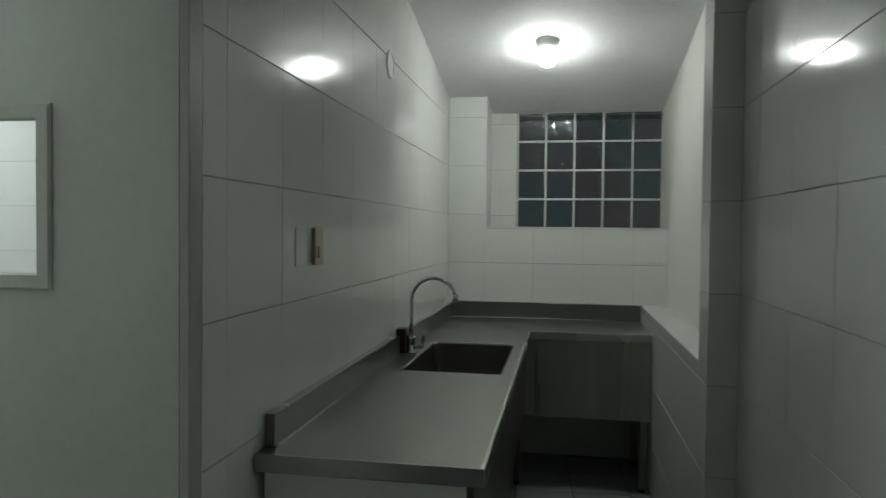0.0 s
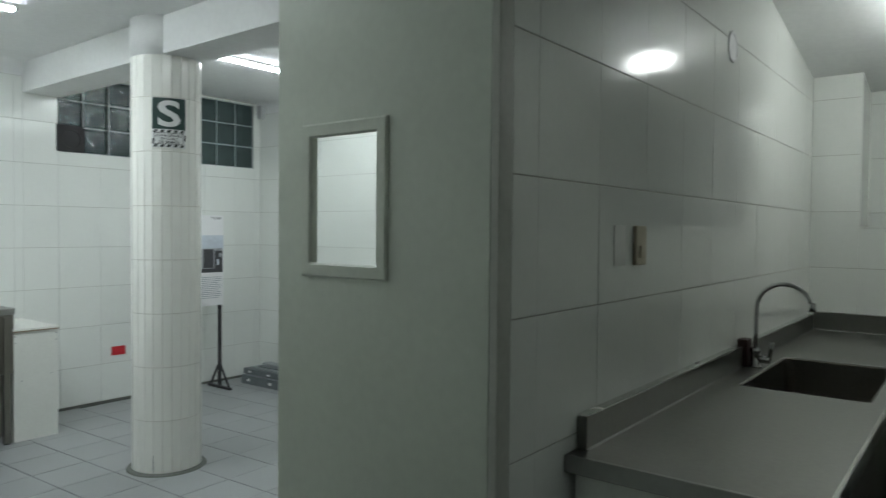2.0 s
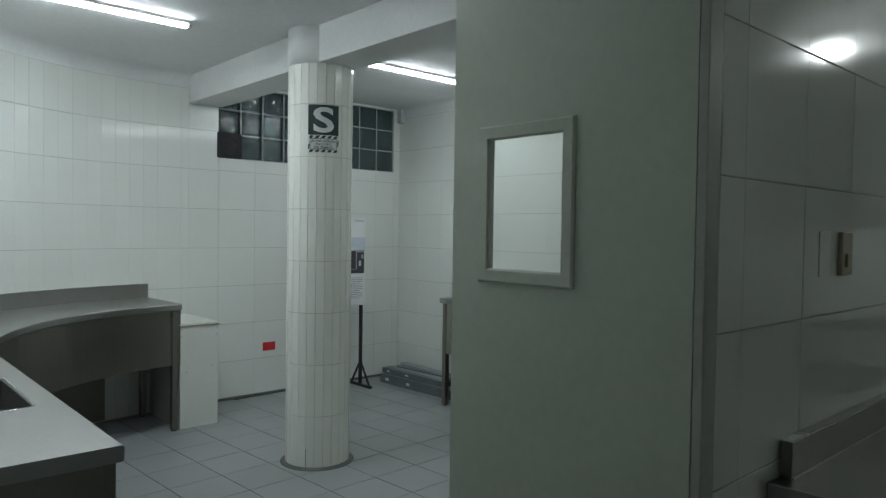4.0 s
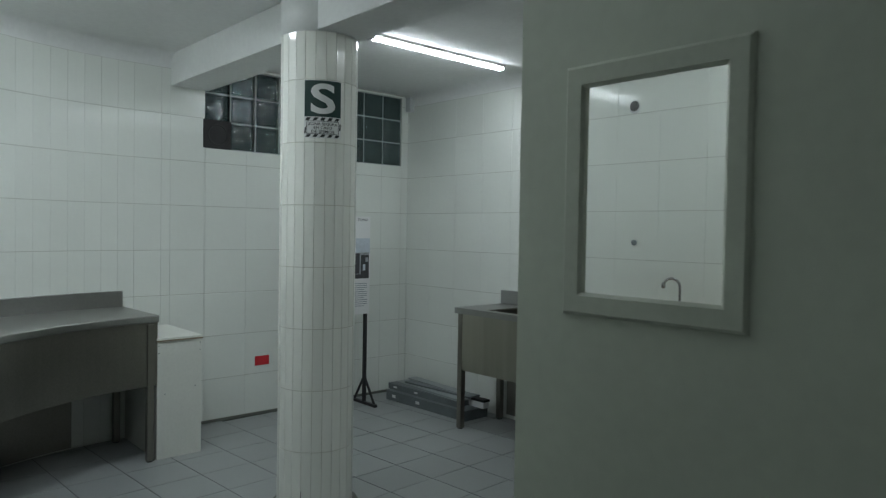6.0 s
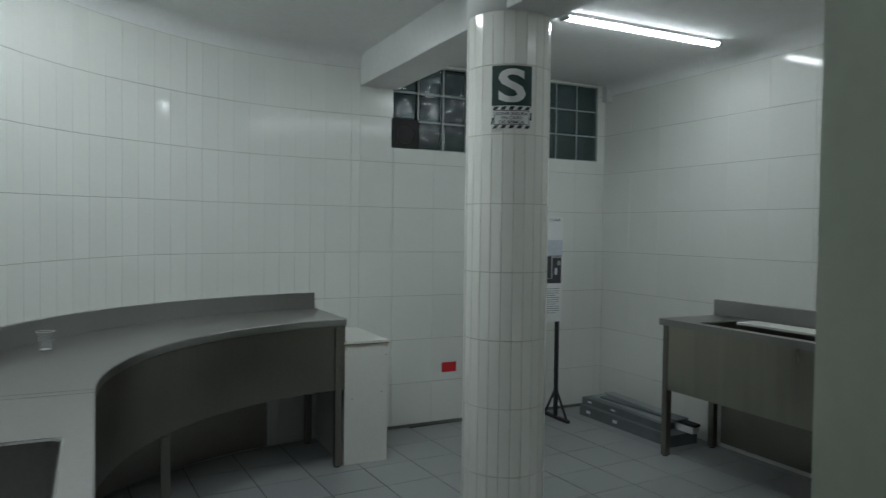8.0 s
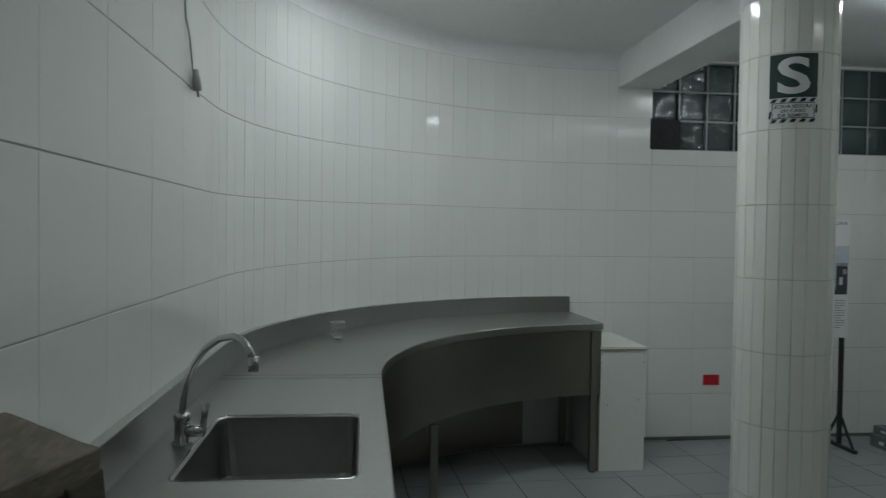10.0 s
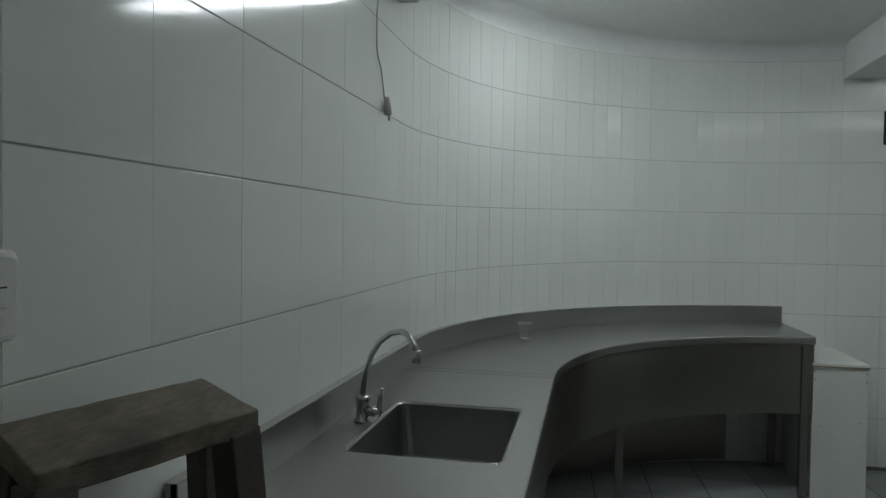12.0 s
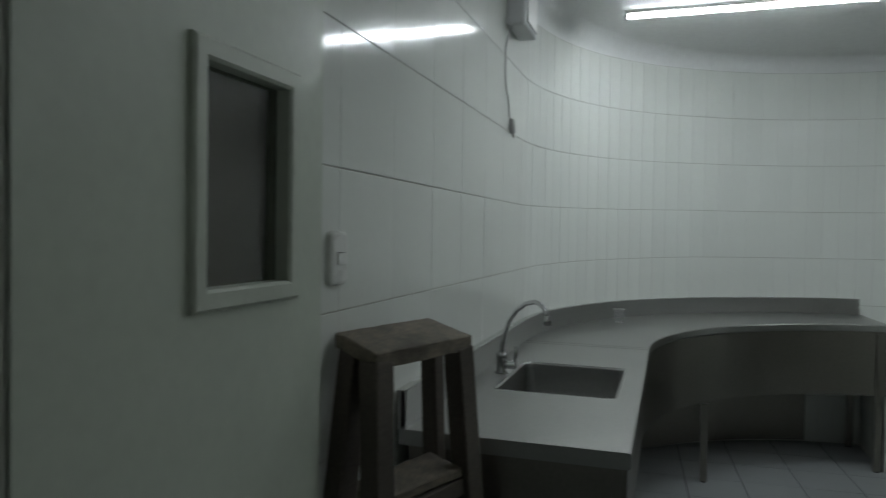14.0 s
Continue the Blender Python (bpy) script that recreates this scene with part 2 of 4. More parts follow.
def pipe(points, radius, sides=12, bm=None, radii=None):
    bm = bm or bmesh.new()
    pts = [Vector(p) for p in points]
    rings = []
    side = None
    for i, p in enumerate(pts):
        d = (pts[min(i + 1, len(pts) - 1)] - pts[max(i - 1, 0)]).normalized()
        if side is None:
            side = d.orthogonal().normalized()
        side = (side - d * side.dot(d)).normalized()
        other = d.cross(side)
        r = radii[i] if radii else radius
        rings.append([bm.verts.new(p + r * (math.cos(a) * side + math.sin(a) * other)) for a in (2 * math.pi * k / sides for k in range(sides))])
    for r0, r1 in zip(rings, rings[1:]):
        for k in range(sides):
            bm.faces.new((r0[k], r0[(k + 1) % sides], r1[(k + 1) % sides], r1[k]))
    bm.faces.new(list(reversed(rings[0])))
    bm.faces.new(rings[-1])
    return bm


def lathe(profile, centre, sides=24, bm=None):
    """profile: rows of radius, height."""
    bm = bm or bmesh.new()
    c = Vector(centre)
    rings = [[bm.verts.new(c + Vector((r * math.cos(a), r * math.sin(a), z))) for a in (2 * math.pi * k / sides for k in range(sides))] for r, z in profile]
    for r0, r1 in zip(rings, rings[1:]):
        for k in range(sides):
            bm.faces.new((r0[k], r0[(k + 1) % sides], r1[(k + 1) % sides], r1[k]))
    bm.faces.new(list(reversed(rings[0])))
    bm.faces.new(rings[-1])
    return bm


def empty(name, place, label, category, group=""):
    ob = new(name)
    ob.location = place
    ob.empty_display_size = 0.1
    bpy.context.view_layer.update()
    return tagged(ob, label, category, group)


def under(name, bm, mat, thing, label="", smooth=False):
    """A part given in world places, under a thing that stands somewhere."""
    ob = part(name, bm, mat, None, label, smooth)
    ob.parent = thing
    ob.matrix_parent_inverse = thing.matrix_world.inverted()
    return ob


def structure(name, bm, mat, label, category="wall"):
    return tagged(part(name, bm, mat), label, category, kind="structure")


TILE_MESHES = {}


def tile_mesh(w, h, mat, gap=0.0028, soft=0.0014, deep=0.008, side=0.0007):
    key = (round(w, 3), round(h, 3), mat.name, side)
    if key not in TILE_MESHES:
        bm = bmesh.new()
        a, b = w / 2 - side / 2, h / 2 - gap / 2
        rings = []
        for inset, y in ((soft, 0.0), (soft * 0.3, -soft * 0.35), (0, -soft), (0, -deep)):
            rings.append([bm.verts.new((sx * (a - inset * 0.4), y, sz * (b - inset))) for sx, sz in ((-1, -1), (1, -1), (1, 1), (-1, 1))])
        bm.faces.new(list(reversed(rings[0])))
        for r0, r1 in zip(rings, rings[1:]):
            for k in range(4):
                bm.faces.new((r0[k], r0[(k + 1) % 4], r1[(k + 1) % 4], r1[k]))
        bmesh.ops.recalc_face_normals(bm, faces=bm.faces)
        TILE_MESHES[key] = mesh_of("tile", bm, mat)
    return TILE_MESHES[key]


rng = random.Random(7)


def put_tile(parent, centre, normal, w, h, mat=TILE, wobble=0.10, side=0.0007):
    """A tile with its face at centre, looking along the level direction normal."""
    n = Vector(normal).normalized()
    u = n.cross(Vector((0, 0, 1)))
    m = Matrix(((u.x, n.x, 0, centre[0]), (u.y, n.y, 0, centre[1]), (u.z, n.z, 1, centre[2]), (0, 0, 0, 1)))
    ob = new("tile", tile_mesh(w, h, mat, side=side))
    ob.matrix_world = m @ pose(0, rng.uniform(-0.0003, 0.0003), 0, rng.uniform(-wobble, wobble), 0, rng.uniform(-wobble, wobble))
    ob.parent = parent
    return ob


PITCH = 0.315
NEAR_ROW, FAR_ROW = -0.028, 0.005


def cut(lo, hi, edges):
    """Stretches between the edges, clipped to lo..hi."""
    e = sorted({lo, hi, *[v for v in edges if lo + 0.012 < v < hi - 0.012]})
    return list(zip(e, e[1:]))


def row_edges(offset):
    return [offset + PITCH * k for k in range(0, 12)]


def tile_wall(parent, axis, face, sign, lo, hi, z0, z1, offset, phase, holes=(), step=PITCH):
    """Tiles on a straight wall. axis 'x': the wall runs along x, its face at y = face, looking to sign * y. holes: lo, hi, z0, z1."""
    us = [phase + step * k for k in range(-60, 60)]
    us += [v for h in holes for v in h[:2]]
    zs = row_edges(offset)
    for a, b in cut(lo, hi, us):
        col = [h for h in holes if h[0] - 1e-4 <= a and b <= h[1] + 1e-4]
        for c, d in cut(z0, z1, zs + [v for h in col for v in h[2:]]):
            if any(h[2] - 1e-4 <= c and d <= h[3] + 1e-4 for h in col):
                continue
            mid = ((a + b) / 2, face, (c + d) / 2) if axis == "x" else (face, (a + b) / 2, (c + d) / 2)
            put_tile(parent, mid, (0, sign, 0) if axis == "x" else (sign, 0, 0), b - a, d - c)


# ---------------------------------------------------------------- structure
X_WEST, Y_SOUTH, Y_NORTH, CEIL = -5.595, -0.077, 4.285, 2.624
X_KIT, X_EAST, X_KEAST, Y_KBACK, Y_NICHE = -0.796, 0.54, 0.44, 4.46, 4.78
BACK = 0.0026
ARC = Vector((-3.595, 1.923, 0))
ARC_R = 2.0
TILE_TOP_FAR, TILE_TOP_NEAR = 2.525, 2.492


def arc_point(angle, radius, z=0.0):
    """angle 0: where the curve leaves the south wall; 90: where it meets the west wall."""
    a = radians(270 - angle)
    return Vector((ARC.x + radius * math.cos(a), ARC.y + radius * math.sin(a), z))


def curve_sheet(r0, r1, z0, z1, a0=0.0, a1=90.0, steps=48):
    bm = bmesh.new()
    rows = []
    for k in range(steps + 1):
        a = a0 + (a1 - a0) * k / steps
        rows.append([bm.verts.new(arc_point(a, r, z)) for r, z in ((r0, z0), (r1, z0), (r1, z1), (r0, z1))])
    for p, q in zip(rows, rows[1:]):
        for k in range(4):
            bm.faces.new((p[k], p[(k + 1) % 4], q[(k + 1) % 4], q[k]))
    bm.faces.new(rows[0])
    bm.faces.new(list(reversed(rows[-1])))
    bmesh.ops.recalc_face_normals(bm, faces=bm.faces)
    return bm


floor = structure("floor", box(-5.9, 0.9, -1.75, 4.95, -0.12, -0.0035), FLOOR_GROUT, "grey square floor tiles with dark joints", "floor")
ceiling = structure("ceiling", box(-5.9, 0.9, -1.75, 4.45, CEIL, CEIL + 0.12), PAINT, "white painted plaster ceiling", "ceiling")

wall_south = structure("wall_south", box(-3.595, -0.93, -0.26, Y_SOUTH - BACK, 0, CEIL), GROUT, "wall of white glazed square tiles behind a sink")
wall_curve = structure("wall_curve", curve_sheet(ARC_R + BACK, ARC_R + 0.2, 0, CEIL), GROUT, "curved wall clad in narrow white glazed tiles")


def cove(stations, z0, radius=0.096):
    """A plaster cove between wall and ceiling. stations: places on the wall and the ways into the room."""
    bm = bmesh.new()
    rows = []
    for p, n, *low in stations:
        p, n = Vector((p[0], p[1], 0)), Vector((n[0], n[1], 0))
        pts = [(0.0, low[0] if low else z0)]
        for k in range(9):
            a = math.pi / 2 * k / 8
            pts.append((radius * (1 - math.cos(a)), CEIL - radius + radius * math.sin(a)))
        rows.append([bm.verts.new(p + n * d + Vector((0, 0, z))) for d, z in pts])
    k = len(rows[0])
    for p, q in zip(rows, rows[1:]):
        for i in range(k - 1):
            f = bm.faces.new((p[i], p[i + 1], q[i + 1], q[i]))
            f.smooth = True
    return bm


line = [((-0.93, Y_SOUTH), (0, 1), TILE_TOP_NEAR), ((-3.595, Y_SOUTH), (0, 1), TILE_TOP_NEAR)]
for k in range(1, 48):
    p = arc_point(90 * k / 48, ARC_R)
    line.append(((p.x, p.y), (ARC - p).normalized()[:2], TILE_TOP_NEAR + (TILE_TOP_FAR - TILE_TOP_NEAR) * min(1, 90 * k / 48 / 55)))
line += [((X_WEST, 1.923), (1, 0)), ((X_WEST, 2.166), (1, 0))]
structure("trim_cove", cove(line, 2.5255), PAINT, "white plaster cove over the curved tiled wall", "cove")
structure("trim_cove_north", cove([((X_WEST, Y_NORTH), (0, -1)), ((-0.93, Y_NORTH), (0, -1))], 2.5255, 0.09), PAINT, "white plaster cove over the north wall", "cove")

WIN = (2.41, 4.21, 2.0, 2.6)
bm = box(-5.8, X_WEST - BACK, 1.923, 4.45, 0, WIN[2])
box(-5.8, X_WEST - BACK, 1.923, WIN[0], WIN[2], CEIL, bm=bm)
box(-5.8, X_WEST - BACK, WIN[1], 4.45, WIN[2], CEIL, bm=bm)
box(-5.8, X_WEST - BACK, WIN[0], WIN[1], WIN[3], CEIL, bm=bm)
wall_west = structure("wall_west", bm, GROUT, "white tiled wall with a high glass block window")
wall_north = structure("wall_north", box(-5.8, -0.93, Y_NORTH + BACK, 4.45, 0, CEIL), GROUT, "white tiled wall behind a steel sink bench")

wall_kitchen = structure("wall_kitchen", box(-0.93, X_KIT - BACK, 1.285, 4.9, 0, CEIL), GROUT, "partition wall of white glazed tiles")
structure("wall_lintel", box(-0.93, X_KIT - BACK, -0.075, 1.285, 2.14, CEIL), PAINT, "white painted wall over the double door")
structure("wall_passage_west", box(-0.93, X_KIT - BACK, -1.75, -0.075, 0, CEIL), PAINT, "plain white painted passage wall")
structure("wall_passage_south", box(-0.8, 0.9, -1.75, -1.6, 0, CEIL), PAINT, "plain white painted passage end wall")
wall_east = structure("wall_east", box(X_EAST + BACK, 0.9, -1.6, 2.41, 0, CEIL), GROUT, "passage wall of white glazed tiles")
LEDGE = 0.967
bm = box(X_KEAST + BACK, 0.9, 2.41 + BACK, 4.9, 0, LEDGE)
box(X_KEAST + BACK, 0.9, 2.41 + BACK, 2.56, LEDGE, CEIL, bm=bm)
box(0.604, 0.9, 2.56, 4.9, LEDGE, CEIL, bm=bm)
wall_kitchen_east = structure("wall_kitchen_east", bm, GROUT, "tiled wall with a shallow recess over a ledge")
structure("ledge", box(X_KEAST - 0.002, 0.604, 2.556, 4.46, LEDGE, LEDGE + 0.012, 0.003), TILE, "white tiled ledge in the wall recess", "ledge")
structure("recess_panel", box(0.592, 0.604, 2.56, Y_NICHE, LEDGE + 0.012, 2.63), BOARD, "white board closing the wall recess", "panel")

bm = box(-0.8, 0.604, Y_KBACK + BACK, 4.9, 0, 1.456)
box(-0.8, -0.553, Y_KBACK + BACK, 4.9, 1.456, CEIL, bm=bm)
box(-0.553, -0.367, Y_NICHE + BACK, 4.9, 1.456, CEIL, bm=bm)
wall_kitchen_back = structure("wall_kitchen_back", bm, GROUT, "white tiled end wall with a recessed glass block window")
structure("window_sill", box(-0.553, 0.592, Y_KBACK - 0.004, Y_NICHE, 1.456, 1.464, 0.002), TILE, "white tiled window sill", "sill")
structure("reveal", box(-0.557, -0.549, Y_KBACK, Y_NICHE, 1.464, CEIL), TILE, "white tiled window reveal", "reveal")


def slope(y):
    return 2.535 - 0.18 * (y - 3.2)


bm = bmesh.new()
a = [bm.verts.new(p) for p in ((-0.8, 2.617, slope(2.617)), (0.62, 2.617, slope(2.617)), (0.62, 4.95, slope(4.95)), (-0.8, 4.95, slope(4.95)))]
b = [bm.verts.new((v.co.x, v.co.y, 2.9)) for v in a]
bm.faces.new(list(reversed(a)))
bm.faces.new(b)
for k in range(4):
    bm.faces.new((a[k], a[(k + 1) % 4], b[(k + 1) % 4], b[k]))
bmesh.ops.recalc_face_normals(bm, faces=bm.faces)
structure("ceiling_kitchen", bm, PAINT, "sloping white painted ceiling over the narrow kitchen", "ceiling")
structure("ceiling_beam", box(-5.6, -0.93, 2.165, 2.44, 2.408, CEIL, 0.006), PAINT, "white painted concrete ceiling beam", "beam")


# ---------------------------------------------------------------- windows of glass blocks
def glass_block(w, h, d=0.075, wave=0.0, seed=0, n=40, flat=1.0, ripple=0.3, fine=24):
    """A block with its broad faces to +x and -x, pressed in waves; flat: how much the ripples lie level."""
    bm = bmesh.new()
    grids = []
    for sx in (1, -1):
        grid = []
        for i in range(n + 1):
            for j in range(n + 1):
                u, v = i / n - 0.5, j / n - 0.5
                edge = min(0.5 - abs(u), 0.5 - abs(v)) / 0.06
                fall = min(1.0, edge)
                p = Vector((u * w * 15 / flat + seed * 7.3, v * h * 15, sx * 3.1 + seed))
                fast = Vector((u * w * fine / flat + seed * 3.7, v * h * fine * flat, sx * 5.3 + seed))
                bend = 0.6 * noise.noise(p) + ripple * noise.noise(fast)
                grid.append(bm.verts.new((sx * (d / 2 - 0.008 * (1 - math.sqrt(fall * (2 - fall))) + wave * fall * bend), u * w, v * h)))
        grids.append(grid)
        for i in range(n):
            for j in range(n):
                q = (grid[i * (n + 1) + j], grid[(i + 1) * (n + 1) + j], grid[(i + 1) * (n + 1) + j + 1], grid[i * (n + 1) + j + 1])
                bm.faces.new(q if sx > 0 else tuple(reversed(q)))
    rim = [i * (n + 1) for i in range(n + 1)] + [n * (n + 1) + j for j in range(1, n + 1)] + [i * (n + 1) + n for i in range(n - 1, -1, -1)] + [j for j in range(n - 1, 0, -1)]
    for a, b in zip(rim, rim[1:] + rim[:1]):
        bm.faces.new((grids[0][b], grids[0][a], grids[1][a], grids[1][b]))
    bmesh.ops.recalc_face_normals(bm, faces=bm.faces)
    return bm


def lattice(us, zs, width, deep, along):
    """The mortar grid of a block window; along(u, v, z) gives the place."""
    bm = bmesh.new()
    lo, hi = min(us), max(us)
    bars = [(u - width / 2, u + width / 2, min(zs), max(zs)) for u in us]
    for z in zs:
        for u0, u1 in zip(us, us[1:]):
            bars.append((u0 + width / 2, u1 - width / 2, z - width / 2, z + width / 2))
    for u0, u1, z0, z1 in bars:
        p, q = along(u0, -deep / 2, z0), along(u1, deep / 2, z1)
        box(min(p[0], q[0]), max(p[0], q[0]), min(p[1], q[1]), max(p[1], q[1]), z0, z1, bm=bm)
    return bm


# added glowing sheets that brighten the glass blocks; no known source outside
structure("backdrop_west", box(-8.02, -8.0, 0.4, 6.2, 0.8, 4.2), NIGHT, "added dark backdrop with invented glowing spots", "backdrop")
structure("backdrop_north", box(-2.2, 2.4, 7.4, 7.42, 0.6, 3.6), NIGHT_KITCHEN, "added dark backdrop with an invented faint glow", "backdrop")
window_1 = tagged(new("window_1"), "high window of square glass blocks at night", "window", kind="structure")
ys = [WIN[0] + 0.2 * k for k in range(10)]
zs = [2.0, 2.2, 2.4, 2.6]
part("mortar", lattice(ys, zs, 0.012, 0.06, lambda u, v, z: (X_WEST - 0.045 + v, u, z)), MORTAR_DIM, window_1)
wavy = [mesh_of("glass_block", glass_block(0.188, 0.188, wave=0.0046, seed=k, flat=1.15, ripple=0.7, fine=22), BLOCK_WAVY, True) for k in range(4)]
frost = mesh_of("glass_block", glass_block(0.188, 0.188, wave=0.0004, n=8), BLOCK_FROST, True)
for i in range(9):
    for j in range(3):
        if (i, j) == (0, 0):
            continue
        ob = new("glass_block", wavy[(i * 3 + j) % 4] if i < 5 else frost)
        ob.location = (X_WEST - 0.045, ys[i] + 0.1, zs[j] + 0.1)
        ob.parent = window_1

window_2 = tagged(new("window_2"), "recessed window of dark wavy glass blocks", "window", kind="structure")
KP, KQ = 0.1925, 0.1975
xs = [-0.367 + KP * k for k in range(6)]
zs2 = [1.464 + KQ * k for k in range(5)]
part("mortar", lattice(xs, zs2, 0.013, 0.06, lambda u, v, z: (u, Y_NICHE + 0.035 + v, z)), MORTAR, window_2)
kblock = [mesh_of("glass_block", glass_block(KP - 0.012, KQ - 0.012, wave=0.0060, seed=9 + k, flat=1.4, ripple=0.55, fine=27), BLOCK_WAVY, True) for k in range(5)]
for i in range(5):
    for j in range(4):
        ob = new("glass_block", kblock[(i * 2 + j * 3) % 5])
        ob.matrix_world = pose(xs[i] + KP / 2, Y_NICHE + 0.035, zs2[j] + KQ / 2, 0, 0, 90)
        ob.parent = window_2


# ---------------------------------------------------------------- door leaves
def frame_ring(a, b, c, d, w, face, out, soft=0.005):
    """A mitred frame round the opening a..b, c..d on the plane y = face, standing out by out."""
    bm = bmesh.new()
    s = 1 if out > 0 else -1
    rings = []
    for grow, y in ((0.0, face), (0.0, face + out - s * soft), (soft, face + out), (w - soft, face + out), (w, face + out - s * soft), (w, face)):
        rings.append([bm.verts.new(p) for p in ((a - grow, y, c - grow), (b + grow, y, c - grow), (b + grow, y, d + grow), (a - grow, y, d + grow))])
    for p, q in zip(rings, rings[1:] + rings[:1]):
        for k in range(4):
            bm.faces.new((p[k], p[(k + 1) % 4], q[(k + 1) % 4], q[k]))
    bmesh.ops.recalc_face_normals(bm, faces=bm.faces)
    return bm


def door_leaf(name, x0, x1, y0, y1, win, label, pane_mat, faces, hole=0.0, pane_y=None):
    """A leaf along x, from y0 to y1 thick; win: x0, x1, z0, z1 of the clear pane."""
    thing = tagged(new(name), label, "door", kind="structure")
    a, b, c, d = win[0] - hole, win[1] + hole, win[2] - hole, win[3] + hole
    bm = box(x0, a, y0, y1, 0.01, 2.12)
    box(b, x1, y0, y1, 0.01, 2.12, bm=bm)
    box(a, b, y0, y1, 0.01, c, bm=bm)
    box(a, b, y0, y1, d, 2.12, bm=bm)
    bmesh.ops.remove_doubles(bm, verts=bm.verts, dist=0.0002)
    part("leaf", bm, DOOR, thing)
    for face, out, w in faces:
        lo, hi = sorted((face, face + out))
        a, b, c, d = win if w > hole else (win[0] - hole, win[1] + hole, win[2] - hole, win[3] + hole)
        part("window_frame", frame_ring(a, b, c, d, w, face, out), DOOR_FRAME, thing)
    a, b, c, d = win[0] - hole * 0.5, win[1] + hole * 0.5, win[2] - hole * 0.5, win[3] + hole * 0.5
    mid = pane_y or (y0 + y1) / 2
    pane = part("pane", box(a + 0.001, b - 0.001, mid - 0.002, mid + 0.002, c + 0.001, d - 0.001), pane_mat, thing)
    pane.visible_shadow = False
    return thing


door_1 = door_leaf("door_1", -1.508, -0.818, 1.231, 1.263, (-1.371, -1.142, 1.338, 1.658),
                   "pale grey-green door leaf standing open with a small window", PANE, ((1.231, -0.009, 0.036), (1.263, 0.010, 0.018)), 0.022, 1.2345)
D2 = -0.032
door_2 = door_leaf("door_2", -1.452, -0.775, D2 - 0.040, D2, (-1.314, -1.085, 1.320, 1.655),
                   "pale grey-green door leaf folded back against the tiles", PANE_DULL, ((D2, 0.012, 0.033),))
# added sheet whose dark colour gives the darkness behind this glass
part("pane_shade_sheet", box(-1.313, -1.086, D2 - 0.0385, D2 - 0.036, 1.319, 1.654), PANE_SHADE, door_2, "dark brown sheet added for the darkness behind the glass")
for x, y0, y1 in ((-0.803, 1.231, 1.284), (-0.760, -0.0735, -0.036)):
    structure("door_jamb", box(x - 0.013, x + 0.007, y0, y1, 0, 2.139, 0.002), JAMB, "grey painted steel door jamb", "jamb")


# ---------------------------------------------------------------- tiled column
COL = Vector((-3.85, 2.279, 0))
COL_R = 0.1965
column = tagged(part("column", lathe([(COL_R - 0.0045, 0.0), (COL_R - 0.0045, 2.41)], COL, 72), GROUT_PALE), "round column clad in narrow white tiles", "column", kind="structure")
part("capital", lathe([(COL_R + 0.002, 2.404), (COL_R + 0.002, CEIL + 0.004)], COL, 48), PAINT, column, "white painted head of the column", True)
part("base_ring", lathe([(COL_R - 0.001, 0.0005), (COL_R + 0.030, 0.0005), (COL_R + 0.024, 0.007), (COL_R - 0.001, 0.012)], COL, 40), FOOT_DARK, column, "rough cement ring round the foot")


crack = box(COL_R - 0.004, COL_R - 0.0004, -0.0022, 0.0022, 0.013, 0.118)
bmesh.ops.transform(crack, matrix=Matrix.Translation(COL) @ pose(0, 0, 0, 0, 0, -52.5), verts=crack.verts)
part("open_joint", crack, DARK, column, "dark open joint at the foot")


# ---------------------------------------------------------------- lamps
def tube_lamp(x, y0, y1, z, mat=None):
    thing = empty("tube_lamp", (x, (y0 + y1) / 2, CEIL), "lit white tube lamp fixed to the ceiling", "lamp", "ceiling tubes")
    under("housing", box(x - 0.030, x + 0.030, y0 - 0.010, y1 + 0.010, z + 0.0005, CEIL, 0.001), PLASTIC, thing)
    bm = bmesh.new()
    ends = [[bm.verts.new((x + 0.030 * math.cos(a), y, z - 0.018 * abs(math.sin(a)) ** 0.55)) for a in (math.pi + math.pi * k / 10 for k in range(11))] for y in (y0, y1)]
    for k in range(10):
        bm.faces.new((ends[0][k], ends[0][k + 1], ends[1][k + 1], ends[1][k]))
    bm.faces.new(ends[0])
    bm.faces.new(list(reversed(ends[1])))
    bmesh.ops.recalc_face_normals(bm, faces=bm.faces)
    under("diffuser", bm, mat or TUBE_GLOW, thing, "glowing white diffuser")
    for y in (y0, y1):
        under("end_cap", box(x - 0.032, x + 0.032, y - 0.010, y + 0.010, z - 0.0195, z + 0.0004, 0.003), GREYBOX, thing)
    return thing


tube_lamp(-4.18, 0.365, 1.585, 2.603)
tube_lamp(-4.18, 2.84, 3.99, 2.603, TUBE_GLOW_NORTH)
tube_lamp(-2.55, 0.365, 1.585, 2.603, TUBE_GLOW_OLD)
tube_lamp(-2.55, 2.84, 3.99, 2.603, TUBE_GLOW_DIM)

